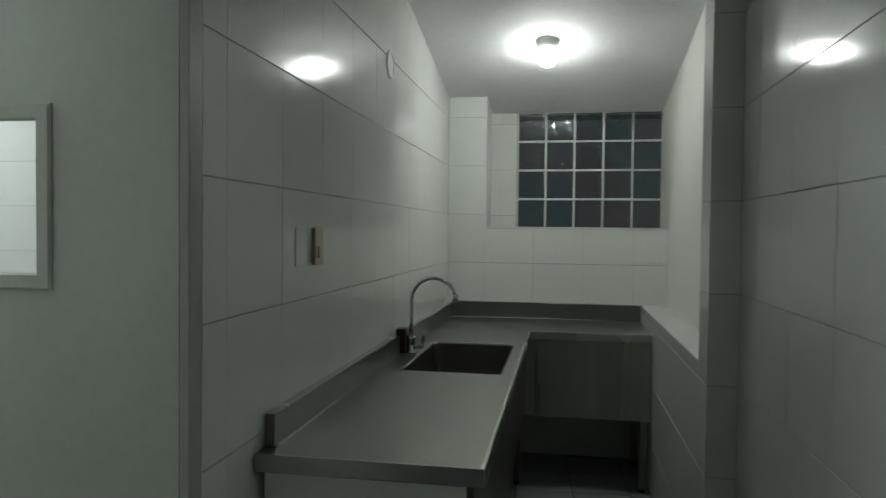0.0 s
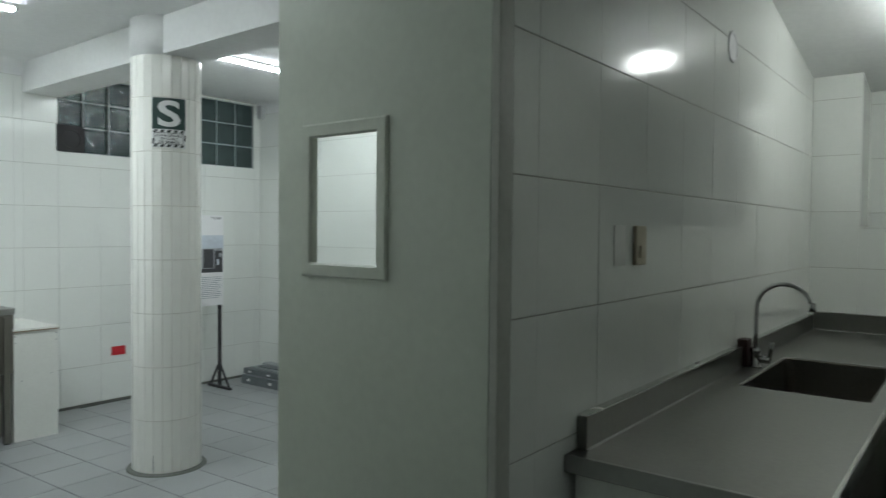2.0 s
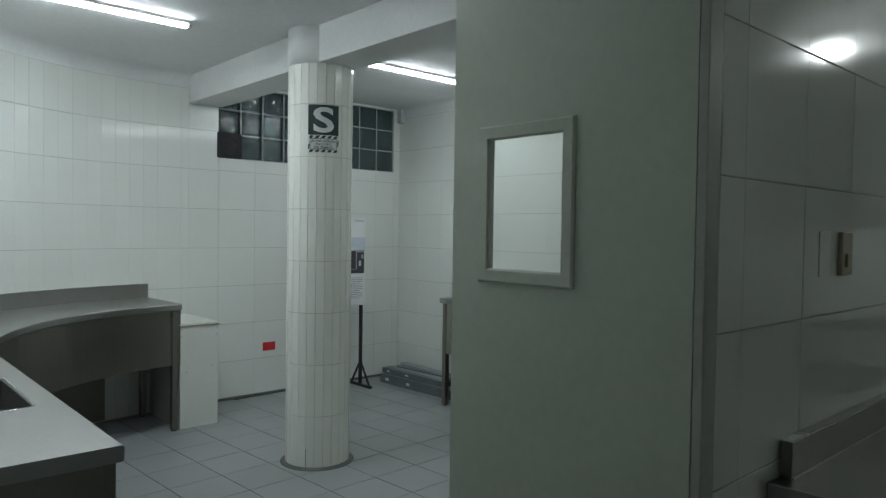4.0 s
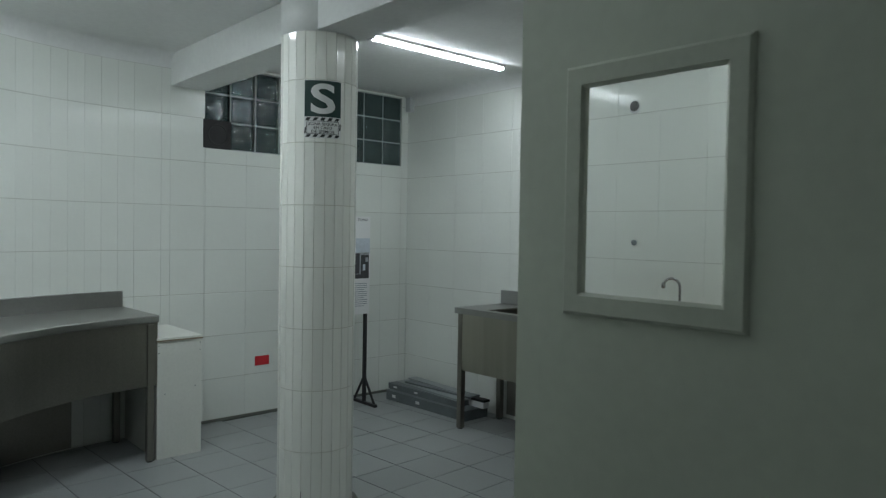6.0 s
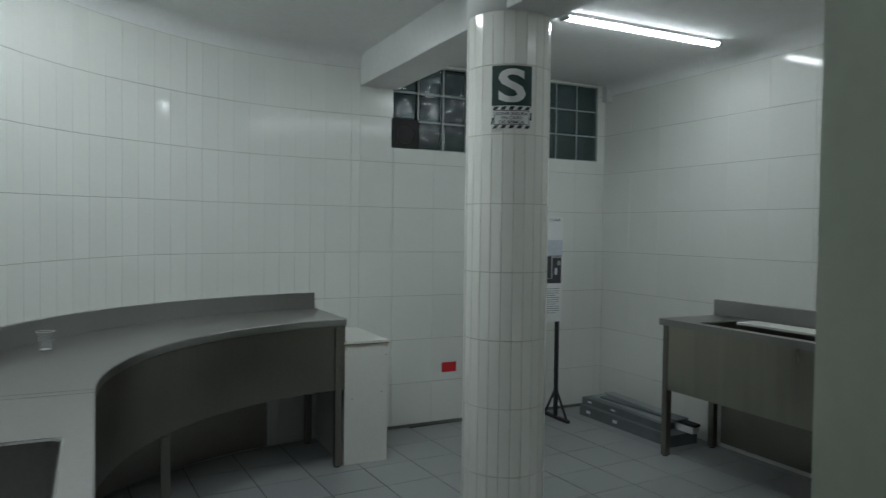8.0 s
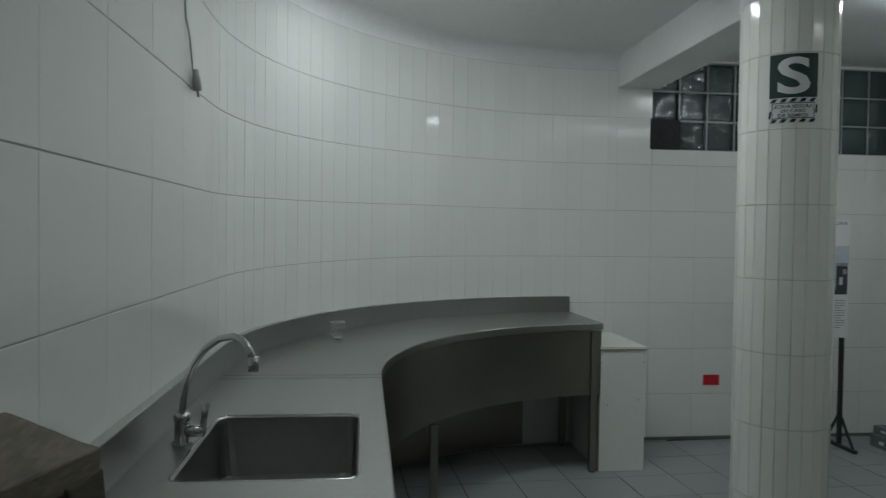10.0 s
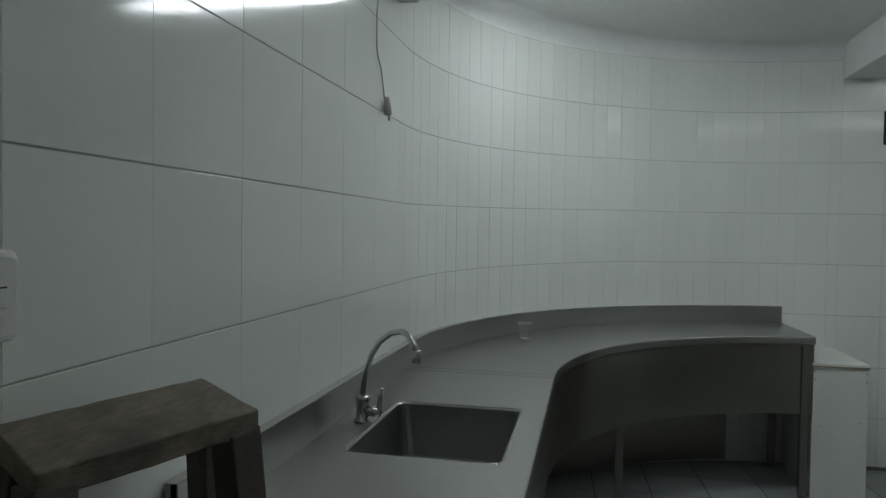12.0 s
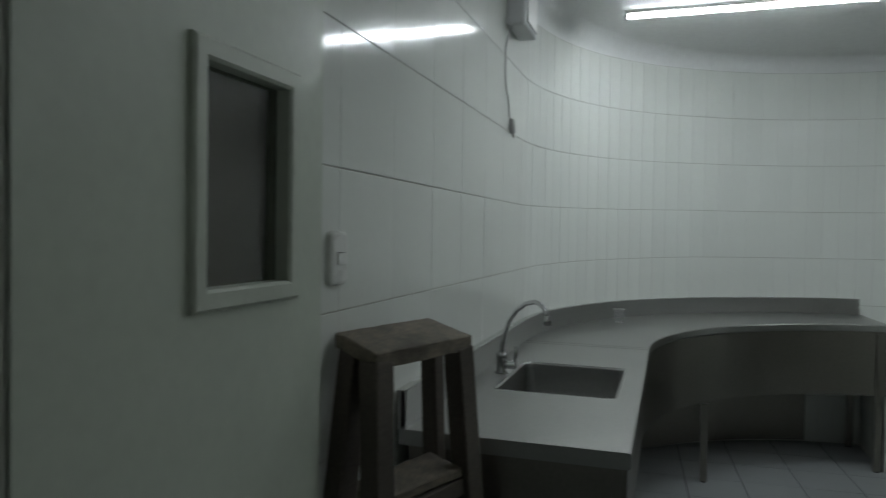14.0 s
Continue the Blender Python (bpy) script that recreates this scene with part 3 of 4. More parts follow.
LX, LY = -0.146, 3.69
LZ = slope(LY)
lamp = empty("ceiling_bulb", (LX, LY, LZ), "bare lit bulb in a white ceiling socket", "lamp")
under("socket", lathe([(0.034, LZ - 0.046), (0.042, LZ - 0.045), (0.056, LZ - 0.030), (0.064, LZ - 0.010), (0.067, LZ + 0.015)], (LX, LY, 0), 28), PLASTIC, lamp, "white socket", True)
under("bulb", lathe([(0.010, LZ - 0.136), (0.026, LZ - 0.131), (0.038, LZ - 0.118), (0.042, LZ - 0.100), (0.041, LZ - 0.086)], (LX, LY, 0), 24), BULB_GLOW, lamp, "glowing white bulb", True)
under("bulb_neck", lathe([(0.0412, LZ - 0.0858), (0.035, LZ - 0.066), (0.030, LZ - 0.0465)], (LX, LY, 0), 24), BULB_NECK_GLOW, lamp, "faintly glowing neck of the bulb", True)




# ---------------------------------------------------------------- curved steel bench with a basin
TOP = 0.88
BENCH_D = 0.615
BX0 = -1.965


def bench_place(s, v, z):
    """s: metres along the wall from the near end; v: metres out from the wall."""
    straight = BX0 - ARC.x
    if s <= straight:
        return Vector((BX0 - s, Y_SOUTH + v, z))
    a = math.degrees((s - straight) / ARC_R)
    return arc_point(a, ARC_R - v, z + 0.012 * a / 90)


BENCH_L = (BX0 - ARC.x) + ARC_R * radians(88.0)
B0, B1 = -(-2.525 - BX0), -(-3.06 - BX0)
BV0, BV1 = 0.136, 0.537
stations = sorted([0.0, B0, B1] + [(BX0 - ARC.x) * k / 8 for k in range(9)] + [(BX0 - ARC.x) + ARC_R * radians(88.0) * k / 40 for k in range(1, 41)])


def sweep(v0, v1, z0, z1, s0=0.0, s1=None, bevel=0.0):
    s1 = BENCH_L if s1 is None else s1
    st = [s0] + [s for s in stations if s0 + 0.004 < s < s1 - 0.004] + [s1]
    bm = bmesh.new()
    ring = ((v0, z0), (v1, z0), (v1, z1), (v0, z1))
    if bevel:
        ring = ((v0, z0), (v1 - bevel, z0), (v1, z0 + bevel), (v1, z1 - bevel), (v1 - bevel * 0.3, z1 - bevel * 0.3), (v1 - bevel, z1), (v0, z1))
    rows = [[bm.verts.new(bench_place(s, v, z)) for v, z in ring] for s in st]
    k = len(ring)
    for p, q in zip(rows, rows[1:]):
        for i in range(k):
            bm.faces.new((p[i], p[(i + 1) % k], q[(i + 1) % k], q[i]))
    bm.faces.new(rows[0])
    bm.faces.new(list(reversed(rows[-1])))
    bmesh.ops.recalc_face_normals(bm, faces=bm.faces)
    return bm


def joined(*bms):
    out = bmesh.new()
    for b in bms:
        me = bpy.data.meshes.new("tmp")
        b.to_mesh(me)
        b.free()
        out.from_mesh(me)
        bpy.data.meshes.remove(me)
    return out


def open_basin(x0, x1, y0, y1, top, deep, wall=0.0):
    """A pressed steel bowl, open at the top, with rounded corners."""
    bm = bmesh.new()

    def ring(inset, z, r=0.045):
        pts = []
        for cx, cy, a0 in ((x1 - inset - r, y1 - inset - r, 0), (x0 + inset + r, y1 - inset - r, 90), (x0 + inset + r, y0 + inset + r, 180), (x1 - inset - r, y0 + inset + r, 270)):
            for k in range(5):
                a = radians(a0 + 90 * k / 4)
                pts.append(bm.verts.new((cx + r * math.cos(a), cy + r * math.sin(a), z)))
        return pts
    rings = [ring(0, top - 0.001, 0.03), ring(0.004, top - 0.006, 0.03), ring(0.010, top - deep + 0.03), ring(0.018, top - deep + 0.008), ring(0.04, top - deep)]
    for p, q in zip(rings, rings[1:]):
        for k in range(20):
            bm.faces.new((p[k], q[k], q[(k + 1) % 20], p[(k + 1) % 20]))
    bm.faces.new(rings[-1])
    return bm


def basin_rim(x0, x1, y0, y1, top, wide=0.006, r=0.03):
    """The pressed bead round a bowl's mouth."""
    bm = bmesh.new()
    rings = []
    for grow, z in ((0.0, top - 0.004), (0.0012, top + 0.0006), (wide * 0.5, top + 0.0013), (wide, top + 0.0003)):
        ring = []
        for cx, cy, a0 in ((x1 - r, y1 - r, 0), (x0 + r, y1 - r, 90), (x0 + r, y0 + r, 180), (x1 - r, y0 + r, 270)):
            for k in range(7):
                a = radians(a0 + 90 * k / 6)
                ring.append(bm.verts.new((cx + (r + grow) * math.cos(a), cy + (r + grow) * math.sin(a), z)))
        rings.append(ring)
    for p, q in zip(rings, rings[1:]):
        for k in range(len(p)):
            bm.faces.new((p[k], p[(k + 1) % len(p)], q[(k + 1) % len(p)], q[k]))
    bmesh.ops.recalc_face_normals(bm, faces=bm.faces)
    return bm


def drain(x, y, z):
    return lathe([(0.042, z), (0.040, z + 0.004), (0.030, z + 0.004), (0.026, z + 0.001)], (x, y, 0), 20)


bench = empty("curved_steel_bench", (-3.2, 0.2, 0), "curved stainless steel bench following the tiled wall", "bench")
under("worktop", joined(sweep(0.012, BENCH_D, TOP - 0.042, TOP, 0, B0, 0.006), sweep(0.012, BV0, TOP - 0.042, TOP, B0, B1),
                        sweep(BV1, BENCH_D, TOP - 0.042, TOP, B0, B1, 0.006), sweep(0.012, BENCH_D, TOP - 0.042, TOP, B1, BENCH_L, 0.006)), STEEL, bench)
under("backsplash", joined(sweep(0.027, 0.030, TOP + 0.0005, TOP + 0.1025, 0.004, BENCH_L - 0.01), sweep(0.004, 0.015, TOP + 0.0005, TOP + 0.1025, 0.004, BENCH_L - 0.014)), STEEL, bench, "folded steel splash, open at its end")
under("splash_cap", sweep(0.004, 0.0305, TOP + 0.1027, TOP + 0.1055, 0.004, BENCH_L - 0.01, 0.0009), STEEL_HIGHLIGHT, bench, "top of the splash in a highlight colour")
under("end_cap", sweep(0.0152, 0.0268, TOP + 0.0005, TOP + 0.1025, BENCH_L - 0.013, BENCH_L - 0.0102), STEEL, bench)
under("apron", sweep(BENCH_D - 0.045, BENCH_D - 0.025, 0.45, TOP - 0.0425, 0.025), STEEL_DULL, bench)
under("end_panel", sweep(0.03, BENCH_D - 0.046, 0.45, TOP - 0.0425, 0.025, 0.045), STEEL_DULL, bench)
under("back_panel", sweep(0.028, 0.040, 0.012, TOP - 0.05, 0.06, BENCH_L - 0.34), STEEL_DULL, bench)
under("basin", open_basin(-3.06, -2.525, Y_SOUTH + BV0, Y_SOUTH + BV1, TOP, 0.20), STEEL, bench, "square pressed steel basin")
for s, w in ((1.597, 0.003), (1.657, 0.003)):
    under("weld_seam", sweep(0.032, BENCH_D - 0.004, TOP + 0.0002, TOP + 0.0012, s, s + w), CHROME, bench, "bright weld seam")
under("basin_rim", basin_rim(-3.06, -2.525, Y_SOUTH + BV0, Y_SOUTH + BV1, TOP), CHROME, bench, "bright pressed rim", True)
under("drain", drain(-2.79, 0.26, TOP - 0.1998), CHROME, bench)
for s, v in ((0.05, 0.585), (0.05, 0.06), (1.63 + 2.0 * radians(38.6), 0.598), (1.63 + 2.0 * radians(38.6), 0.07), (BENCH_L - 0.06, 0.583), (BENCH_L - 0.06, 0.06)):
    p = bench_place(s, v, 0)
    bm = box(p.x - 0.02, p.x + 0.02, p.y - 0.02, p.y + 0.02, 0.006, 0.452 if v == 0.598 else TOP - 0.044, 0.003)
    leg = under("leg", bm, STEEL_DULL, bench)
    under("foot", lathe([(0.018, 0.0), (0.018, 0.004), (0.014, 0.0065)], (p.x, p.y, 0), 12), DARK, leg)


# ---------------------------------------------------------------- taps
def gooseneck(base, turn, height, reach, block=False, arc=0.93, swan=False):
    """A chrome swan-neck tap. turn: the way its spout points, degrees from +x."""
    x, y, z = base
    d = Vector((math.cos(radians(turn)), math.sin(radians(turn)), 0))
    thing = empty("gooseneck_tap", base, "chrome swan-neck tap with one lever, on a steel sink", "tap", "sink taps")
    b = Vector(base)
    under("body", lathe([(0.026, 0.0), (0.026, 0.006), (0.019, 0.010), (0.018, 0.058), (0.021, 0.062), (0.021, 0.074), (0.014, 0.080)], b, 20), CHROME, thing, "", True)
    if block:
        under("mounting_block", box(x - 0.064, x - 0.022, y - 0.034, y + 0.034, z + 0.002, z + 0.112, 0.006), BROWN, thing, "dark brown block behind the tap")
    r = reach / 2
    pts = [b + Vector((0, 0, 0.07)), b + Vector((0, 0, (height - r) * 0.6)), b + Vector((0, 0, height - r))]
    for k in range(1, 13):
        a = math.pi * k / 12 * arc
        pts.append(b + d * (r - r * math.cos(a)) + Vector((0, 0, height - r + r * math.sin(a))))
    if swan:
        pts = [b + d * u * reach + Vector((0, 0, v * height)) for u, v in ((0, 0.24), (0.008, 0.345), (0.05, 0.52), (0.165, 0.71), (0.33, 0.862), (0.54, 0.965), (0.73, 1.0), (0.855, 0.976), (0.95, 0.90), (1.0, 0.81))]
    under("spout", pipe(pts, 0.0085, 14), CHROME, thing, "", True)
    tip = pts[-1]
    under("nozzle", pipe([tip + Vector((0, 0, 0.012)), tip - Vector((0, 0, 0.022))], 0.0125, 14), CHROME, thing, "", True)
    s = Vector((-d.y, d.x, 0)) if not block else d
    out = Vector((d.y, -d.x, 0)) if not block else d
    if swan:
        out = Vector((0.2, 0.98, 0))
    under("valve", pipe([b + Vector((0, 0, 0.034)), b + out * 0.055 + Vector((0, 0, 0.034))], 0.015, 14), CHROME, thing, "", True)
    under("lever", pipe([b + out * 0.052 + Vector((0, 0, 0.034)), b + out * 0.058 + Vector((0, 0, 0.075)), b + out * 0.060 + Vector((0, 0, 0.105))], 0.008, 12, radii=[0.009, 0.007, 0.011]), CHROME, thing, "", True)
    return thing


gooseneck((-2.795, 0.022, TOP), 54, 0.285, 0.240, swan=True)
gooseneck((-0.725, 3.02, TOP), 0, 0.342, 0.205, True)
gooseneck((-2.875, 4.215, TOP), 195, 0.285, 0.10)

cup = empty("plastic_cup", (-4.458, 0.343, TOP + 0.009), "small clear plastic cup on the steel bench", "cup")
prof = [(0.024, 0.0), (0.0245, 0.001), (0.034, 0.078), (0.0355, 0.080), (0.0335, 0.080), (0.0235, 0.003)]
CX, CY = -4.458, 0.343
under("rim", pipe([(CX + 0.0355 * math.cos(a), CY + 0.0355 * math.sin(a), TOP + 0.089) for a in (2 * math.pi * k / 24 for k in range(25))], 0.0011, 6), PLASTIC, cup, "pale rolled rim", True)
under("base", lathe([(0.020, 0.0005), (0.0215, 0.004), (0.004, 0.0045)], (CX, CY, TOP + 0.009), 20), PLASTIC, cup, "pale base")
under("cup_wall", lathe(prof, (-4.458, 0.343, TOP + 0.009), 24), CUP, cup, "", True)


# ---------------------------------------------------------------- kitchen bench
kb = empty("kitchen_steel_bench", (-0.5, 3.0, 0), "l-shaped stainless steel kitchen bench with a sink", "bench")
KX0, KX1, KY0, KYB = X_KIT + 0.004, -0.222, 1.528, 3.822
KBX0, KBX1, KBY0, KBY1 = -0.682, -0.278, 2.62, 3.352
T0, T1 = TOP - 0.042, TOP
bm = box(KX0, KX1, KY0, KBY0, T0, T1)
box(KX0, KBX0, KBY0, KBY1, T0, T1, bm=bm)
box(KBX1, KX1, KBY0, KBY1, T0, T1, bm=bm)
box(KX0, KX1, KBY1, Y_KBACK - 0.004, T0, T1, bm=bm)
box(KX1, X_KEAST - 0.004, KYB, Y_KBACK - 0.004, T0, T1, bm=bm)
bmesh.ops.remove_doubles(bm, verts=bm.verts, dist=0.0002)
bmesh.ops.dissolve_limit(bm, angle_limit=0.01, verts=bm.verts, edges=bm.edges)
under("worktop", bm, STEEL_KITCHEN, kb)
for name, c in (("front_lip", (KX0 + 0.002, KX1 + 0.0015, KY0 - 0.0015, KY0 + 0.010)), ("side_lip", (KX1 - 0.010, KX1 + 0.0015, KY0 + 0.0102, KYB)),
                ("back_lip", (KX1 + 0.0017, X_KEAST - 0.006, KYB - 0.0015, KYB + 0.010))):
    under(name, box(*c, T0 + 0.001, T1 + 0.0025, 0.0022), STEEL_HIGHLIGHT if name != "front_lip" else STEEL, kb, "worktop edge in brighter steel for its highlight")
under("weld_seam", pipe([(KX0 + 0.028, Y_KBACK - 0.032, T1 + 0.0015), (X_KEAST - 0.006, Y_KBACK - 0.032, T1 + 0.0015)], 0.003, 8), CHROME, kb, "bright weld seam")
under("weld_seam", pipe([(KX0 + 0.028, KY0 + 0.07, T1 + 0.0012), (KX0 + 0.028, Y_KBACK - 0.04, T1 + 0.0012)], 0.0022, 8), STEEL, kb, "weld seam")
for a, b in (((KX0 + 0.013, KY0 + 0.066, T1 + 0.085), (KX0 + 0.013, Y_KBACK - 0.032, T1 + 0.085)), ((KX0 + 0.028, Y_KBACK - 0.017, T1 + 0.100), (X_KEAST - 0.006, Y_KBACK - 0.017, T1 + 0.100))):
    under("splash_cap", beam_between(a, b, 0.0275, 0.004, 0.0016, None, (0, 1, 0) if a[0] != b[0] else (1, 0, 0)), STEEL_HIGHLIGHT, kb, "folded top of the splash in a highlight colour")
bm = box(KX0, KX0 + 0.026, KY0 + 0.065, Y_KBACK - 0.004, T1 + 0.0005, T1 + 0.085, 0.004)
under("backsplash", bm, STEEL_KITCHEN, kb)
under("backsplash", box(KX0 + 0.026, X_KEAST - 0.004, Y_KBACK - 0.03, Y_KBACK - 0.004, T1 + 0.0005, T1 + 0.10, 0.004), STEEL_KITCHEN, kb)
under("basin", open_basin(KBX0, KBX1, KBY0, KBY1, TOP, 0.22), STEEL_DULL, kb, "long pressed steel basin")
under("basin_rim", basin_rim(KBX0, KBX1, KBY0, KBY1, TOP), CHROME, kb, "bright pressed rim", True)
under("drain", drain(-0.48, 3.0, TOP - 0.2198), CHROME, kb)
under("apron", box(KX1 - 0.045, KX1 - 0.028, KY0 + 0.04, KYB + 0.02, 0.40, T0 - 0.001), STEEL_DULL, kb)
under("apron", box(KX1 - 0.026, X_KEAST - 0.006, KYB + 0.025, KYB + 0.042, 0.405, T0 - 0.001), STEEL_REFLECTING, kb)
under("end_panel", box(KX0 + 0.02, KX1 - 0.046, KY0 + 0.02, KY0 + 0.038, 0.30, T0 - 0.001), BOARD, kb, "pale panel under the end of the worktop")
for x, y in ((KX0 + 0.04, KY0 + 0.07), (KX1 - 0.07, KY0 + 0.07), (KX1 - 0.07, KYB + 0.07), (X_KEAST - 0.04, KYB + 0.07), (KX0 + 0.04, 4.3), (X_KEAST - 0.04, 4.35)):
    leg = under("leg", box(x - 0.019, x + 0.019, y - 0.019, y + 0.019, 0.02, T0 - 0.001, 0.003), STEEL_DULL, kb)
    under("foot", lathe([(0.018, 0.0), (0.018, 0.012), (0.012, 0.022)], (x, y, 0), 12), DARK, leg)


# ---------------------------------------------------------------- north sink bench
nb = empty("steel_sink_bench", (-3.1, 4.05, 0), "stainless steel sink bench against the tiled wall", "bench")
NX0, NX1, NY0, NY1 = -4.395, -1.75, 3.772, Y_NORTH - 0.006
NBX0, NBX1, NBY0, NBY1 = -4.13, -3.27, 3.835, 4.175
bm = box(NX0, NBX0, NY0, NY1, T0, T1)
box(NBX1, NX1, NY0, NY1, T0, T1, bm=bm)
box(NBX0, NBX1, NY0, NBY0, T0, T1, bm=bm)
box(NBX0, NBX1, NBY1, NY1, T0, T1, bm=bm)
bmesh.ops.remove_doubles(bm, verts=bm.verts, dist=0.0002)
under("worktop", bm, STEEL, nb)
under("backsplash", box(NX0, NX1, NY1 - 0.025, NY1, T1 + 0.0005, T1 + 0.105, 0.004), STEEL, nb)
under("basin", open_basin(NBX0, NBX1, NBY0, NBY1, TOP, 0.30), STEEL_DULL, nb, "deep pressed steel basin")
under("apron", box(NX0 + 0.068, NX1 - 0.068, NY0 + 0.016, NY0 + 0.034, 0.43, T0 - 0.001), STEEL_REFLECTING, nb)
for x in (NX0 + 0.045, -3.1, NX1 - 0.045):
    for y in (NY0 + 0.034, NY1 - 0.06):
        leg = under("leg", box(x - 0.021, x + 0.021, y - 0.021, y + 0.021, 0.006, T0 - 0.001, 0.003), STEEL_DULL, nb)
        under("foot", lathe([(0.018, 0.0), (0.018, 0.004), (0.014, 0.0065)], (x, y, 0), 12), DARK, leg)
under("back_panel", box(NX0 + 0.090, NX1 - 0.07, NY1 - 0.032, NY1 - 0.02, 0.042, 0.62), STEEL_DULL, nb)
tagged(part("cutting_board", box(-3.98, -3.36, 3.99, 4.16, TOP + 0.0006, TOP + 0.016, 0.004), BOARD), "white plastic board lying across the basin", "cutting board")


# ---------------------------------------------------------------- loose things
# wooden stool, leaning a little
st = empty("wooden_stool", (-1.72, 0.05, 0), "tall weathered wooden stool beside the tiled wall", "stool")
A, B, C, D = Vector((-1.915, 0.030, 1.190)), Vector((-1.855, 0.164, 1.160)), Vector((-1.532, 0.054, 1.160)), Vector((-1.592, -0.070, 1.190))


def slab(corners, thick, soft=0.004, cuts=0):
    """A board under four corners, with worn edges."""
    bm = bmesh.new()
    up = [bm.verts.new(p) for p in corners]
    lo = [bm.verts.new(p - Vector((0, 0, thick))) for p in corners]
    bm.faces.new(up)
    bm.faces.new(list(reversed(lo)))
    for k in range(4):
        bm.faces.new((up[k], lo[k], lo[(k + 1) % 4], up[(k + 1) % 4]))
    bmesh.ops.recalc_face_normals(bm, faces=bm.faces)
    if cuts:
        bmesh.ops.subdivide_edges(bm, edges=list(bm.edges), cuts=cuts, use_grid_fill=True)
        mid = sum((v.co for v in bm.verts), Vector()) / len(bm.verts)
        for v in bm.verts:
            v.co += Vector((0, 0, 1)) * 0.0022 * noise.noise(v.co * 23) + (v.co - mid).normalized() * 0.0018 * noise.noise(v.co * 45)
    sharp = [e for e in bm.edges if e.calc_face_angle(0) > 0.7]
    bmesh.ops.bevel(bm, geom=sharp, offset=soft, segments=2, profile=0.6, affect="EDGES")
    return bm


under("seat", slab((A, B, C, D), 0.034, 0.003, 10), WOOD_TOP, st, "worn wooden seat board", True)
feet = {}
for key, top, q, w, d in (("a", (-1.880, 0.052, 1.160), (-1.935, 0.074, 0), 0.036, 0.046), ("b", (-1.833, 0.136, 1.134), (-1.925, 0.206, 0), 0.058, 0.050),
                          ("c", (-1.562, 0.040, 1.139), (-1.450, 0.112, 0), 0.054, 0.050), ("d", (-1.606, -0.028, 1.160), (-1.385, -0.046, 0), 0.056, 0.046)):
    feet[key] = (Vector(top), Vector(q))
    under("leg", beam_between(q, top, w, d, 0.004, None, (0.95, -0.3, 0)), WOOD, st)
for u, w, f in (("a", "b", 0.38), ("c", "d", 0.38), ("b", "c", 0.32), ("d", "a", 0.32)):
    p, q = feet[u][1].lerp(feet[u][0], f), feet[w][1].lerp(feet[w][0], f)
    under("stretcher", beam_between(p, q, 0.045, 0.022, 0.003, None, (0, 0, 1)), WOOD, st)
p, q = feet["c"][0] - Vector((0, 0, 0.055)), feet["d"][0] - Vector((0, 0, 0.055))
under("end_rail", beam_between(p, q, 0.105, 0.022, 0.003, None, (0, 0, 1)), WOOD, st)
for u, w in (("a", "d"), ("b", "c")):
    p, q = feet[u][1].lerp(feet[u][0], 0.705), feet[w][1].lerp(feet[w][0], 0.705)
    under("step_rail", beam_between(p, q, 0.040, 0.020, 0.003, None, (0, 0, 1)), WOOD, st)
step = [feet[k][1].lerp(feet[k][0], 0.745) for k in "abcd"]
centre = sum(step, Vector()) / 4
under("step_board", slab([centre + Vector(((p.x - centre.x) * 0.80, (p.y - centre.y) * 1.0, p.z - centre.z)) for p in step], 0.022, 0.003, 8), WOOD_TOP, st, "worn wooden step board", True)

# white box at the end of the curved bench
wb = empty("white_cabinet", (-5.3, 2.0, 0), "narrow white board cabinet standing beside the steel bench", "cabinet")
under("body", box(-5.592, -5.005, 1.872, 2.150, 0.0, 0.726, 0.002), BOARD, wb)
under("top", box(-5.592, -4.998, 1.868, 2.154, 0.7335, 0.748, 0.0015), BOARD, wb)
under("top_edge", box(-5.59, -4.9970, 1.8670, 2.1550, 0.7262, 0.7333), BOARD_EDGE, wb, "brown chipboard edge")
for y, z in ((1.882, 0.700), (2.140, 0.700), (1.882, 0.655), (2.140, 0.655), (1.92, 0.40), (2.11, 0.43)):
    bm = pipe([(-5.0052, y, z), (-5.0040, y, z)], 0.0035, 8)
    under("screw", bm, GREYMETAL, wb)

# extractor vent in the place of a block
vent = empty("wall_vent", (X_WEST, 2.51, 2.1), "square black extractor vent set into the glass blocks", "vent")
under("housing", box(X_WEST - 0.08, X_WEST + 0.006, 2.398, 2.609, 2.003, 2.207, 0.003), DARK, vent)
bm = lathe([(0.078, 0.0), (0.080, 0.004), (0.070, 0.006), (0.066, 0.002)], (0, 0, 0), 28)
bmesh.ops.transform(bm, matrix=pose(X_WEST + 0.0062, 2.504, 2.100, 0, 90, 0), verts=bm.verts)
under("grille", bm, DARK, vent)

# no real board: a dark strip stands for the shadow gap here
structure("baseboard", box(X_WEST - 0.003, X_WEST + 0.0015, 2.151, Y_NORTH, 0.0, 0.0205), FOOT_DARK, "thin dark strip drawn for the shadow at the wall foot", "baseboard")

# red sticker
tagged(part("red_sticker", box(X_WEST + 0.0008, X_WEST + 0.0018, 2.816, 2.934, 0.379, 0.451), RED), "small red sticker on the wall tiles", "sticker")

# poster on a black stand
ps = empty("poster_stand", (-5.36, 3.55, 0), "printed poster on a black steel stand", "poster stand")
PX, PY0, PY1, PZ0, PZ1 = -5.345, 3.235, 3.700, 0.745, 1.535
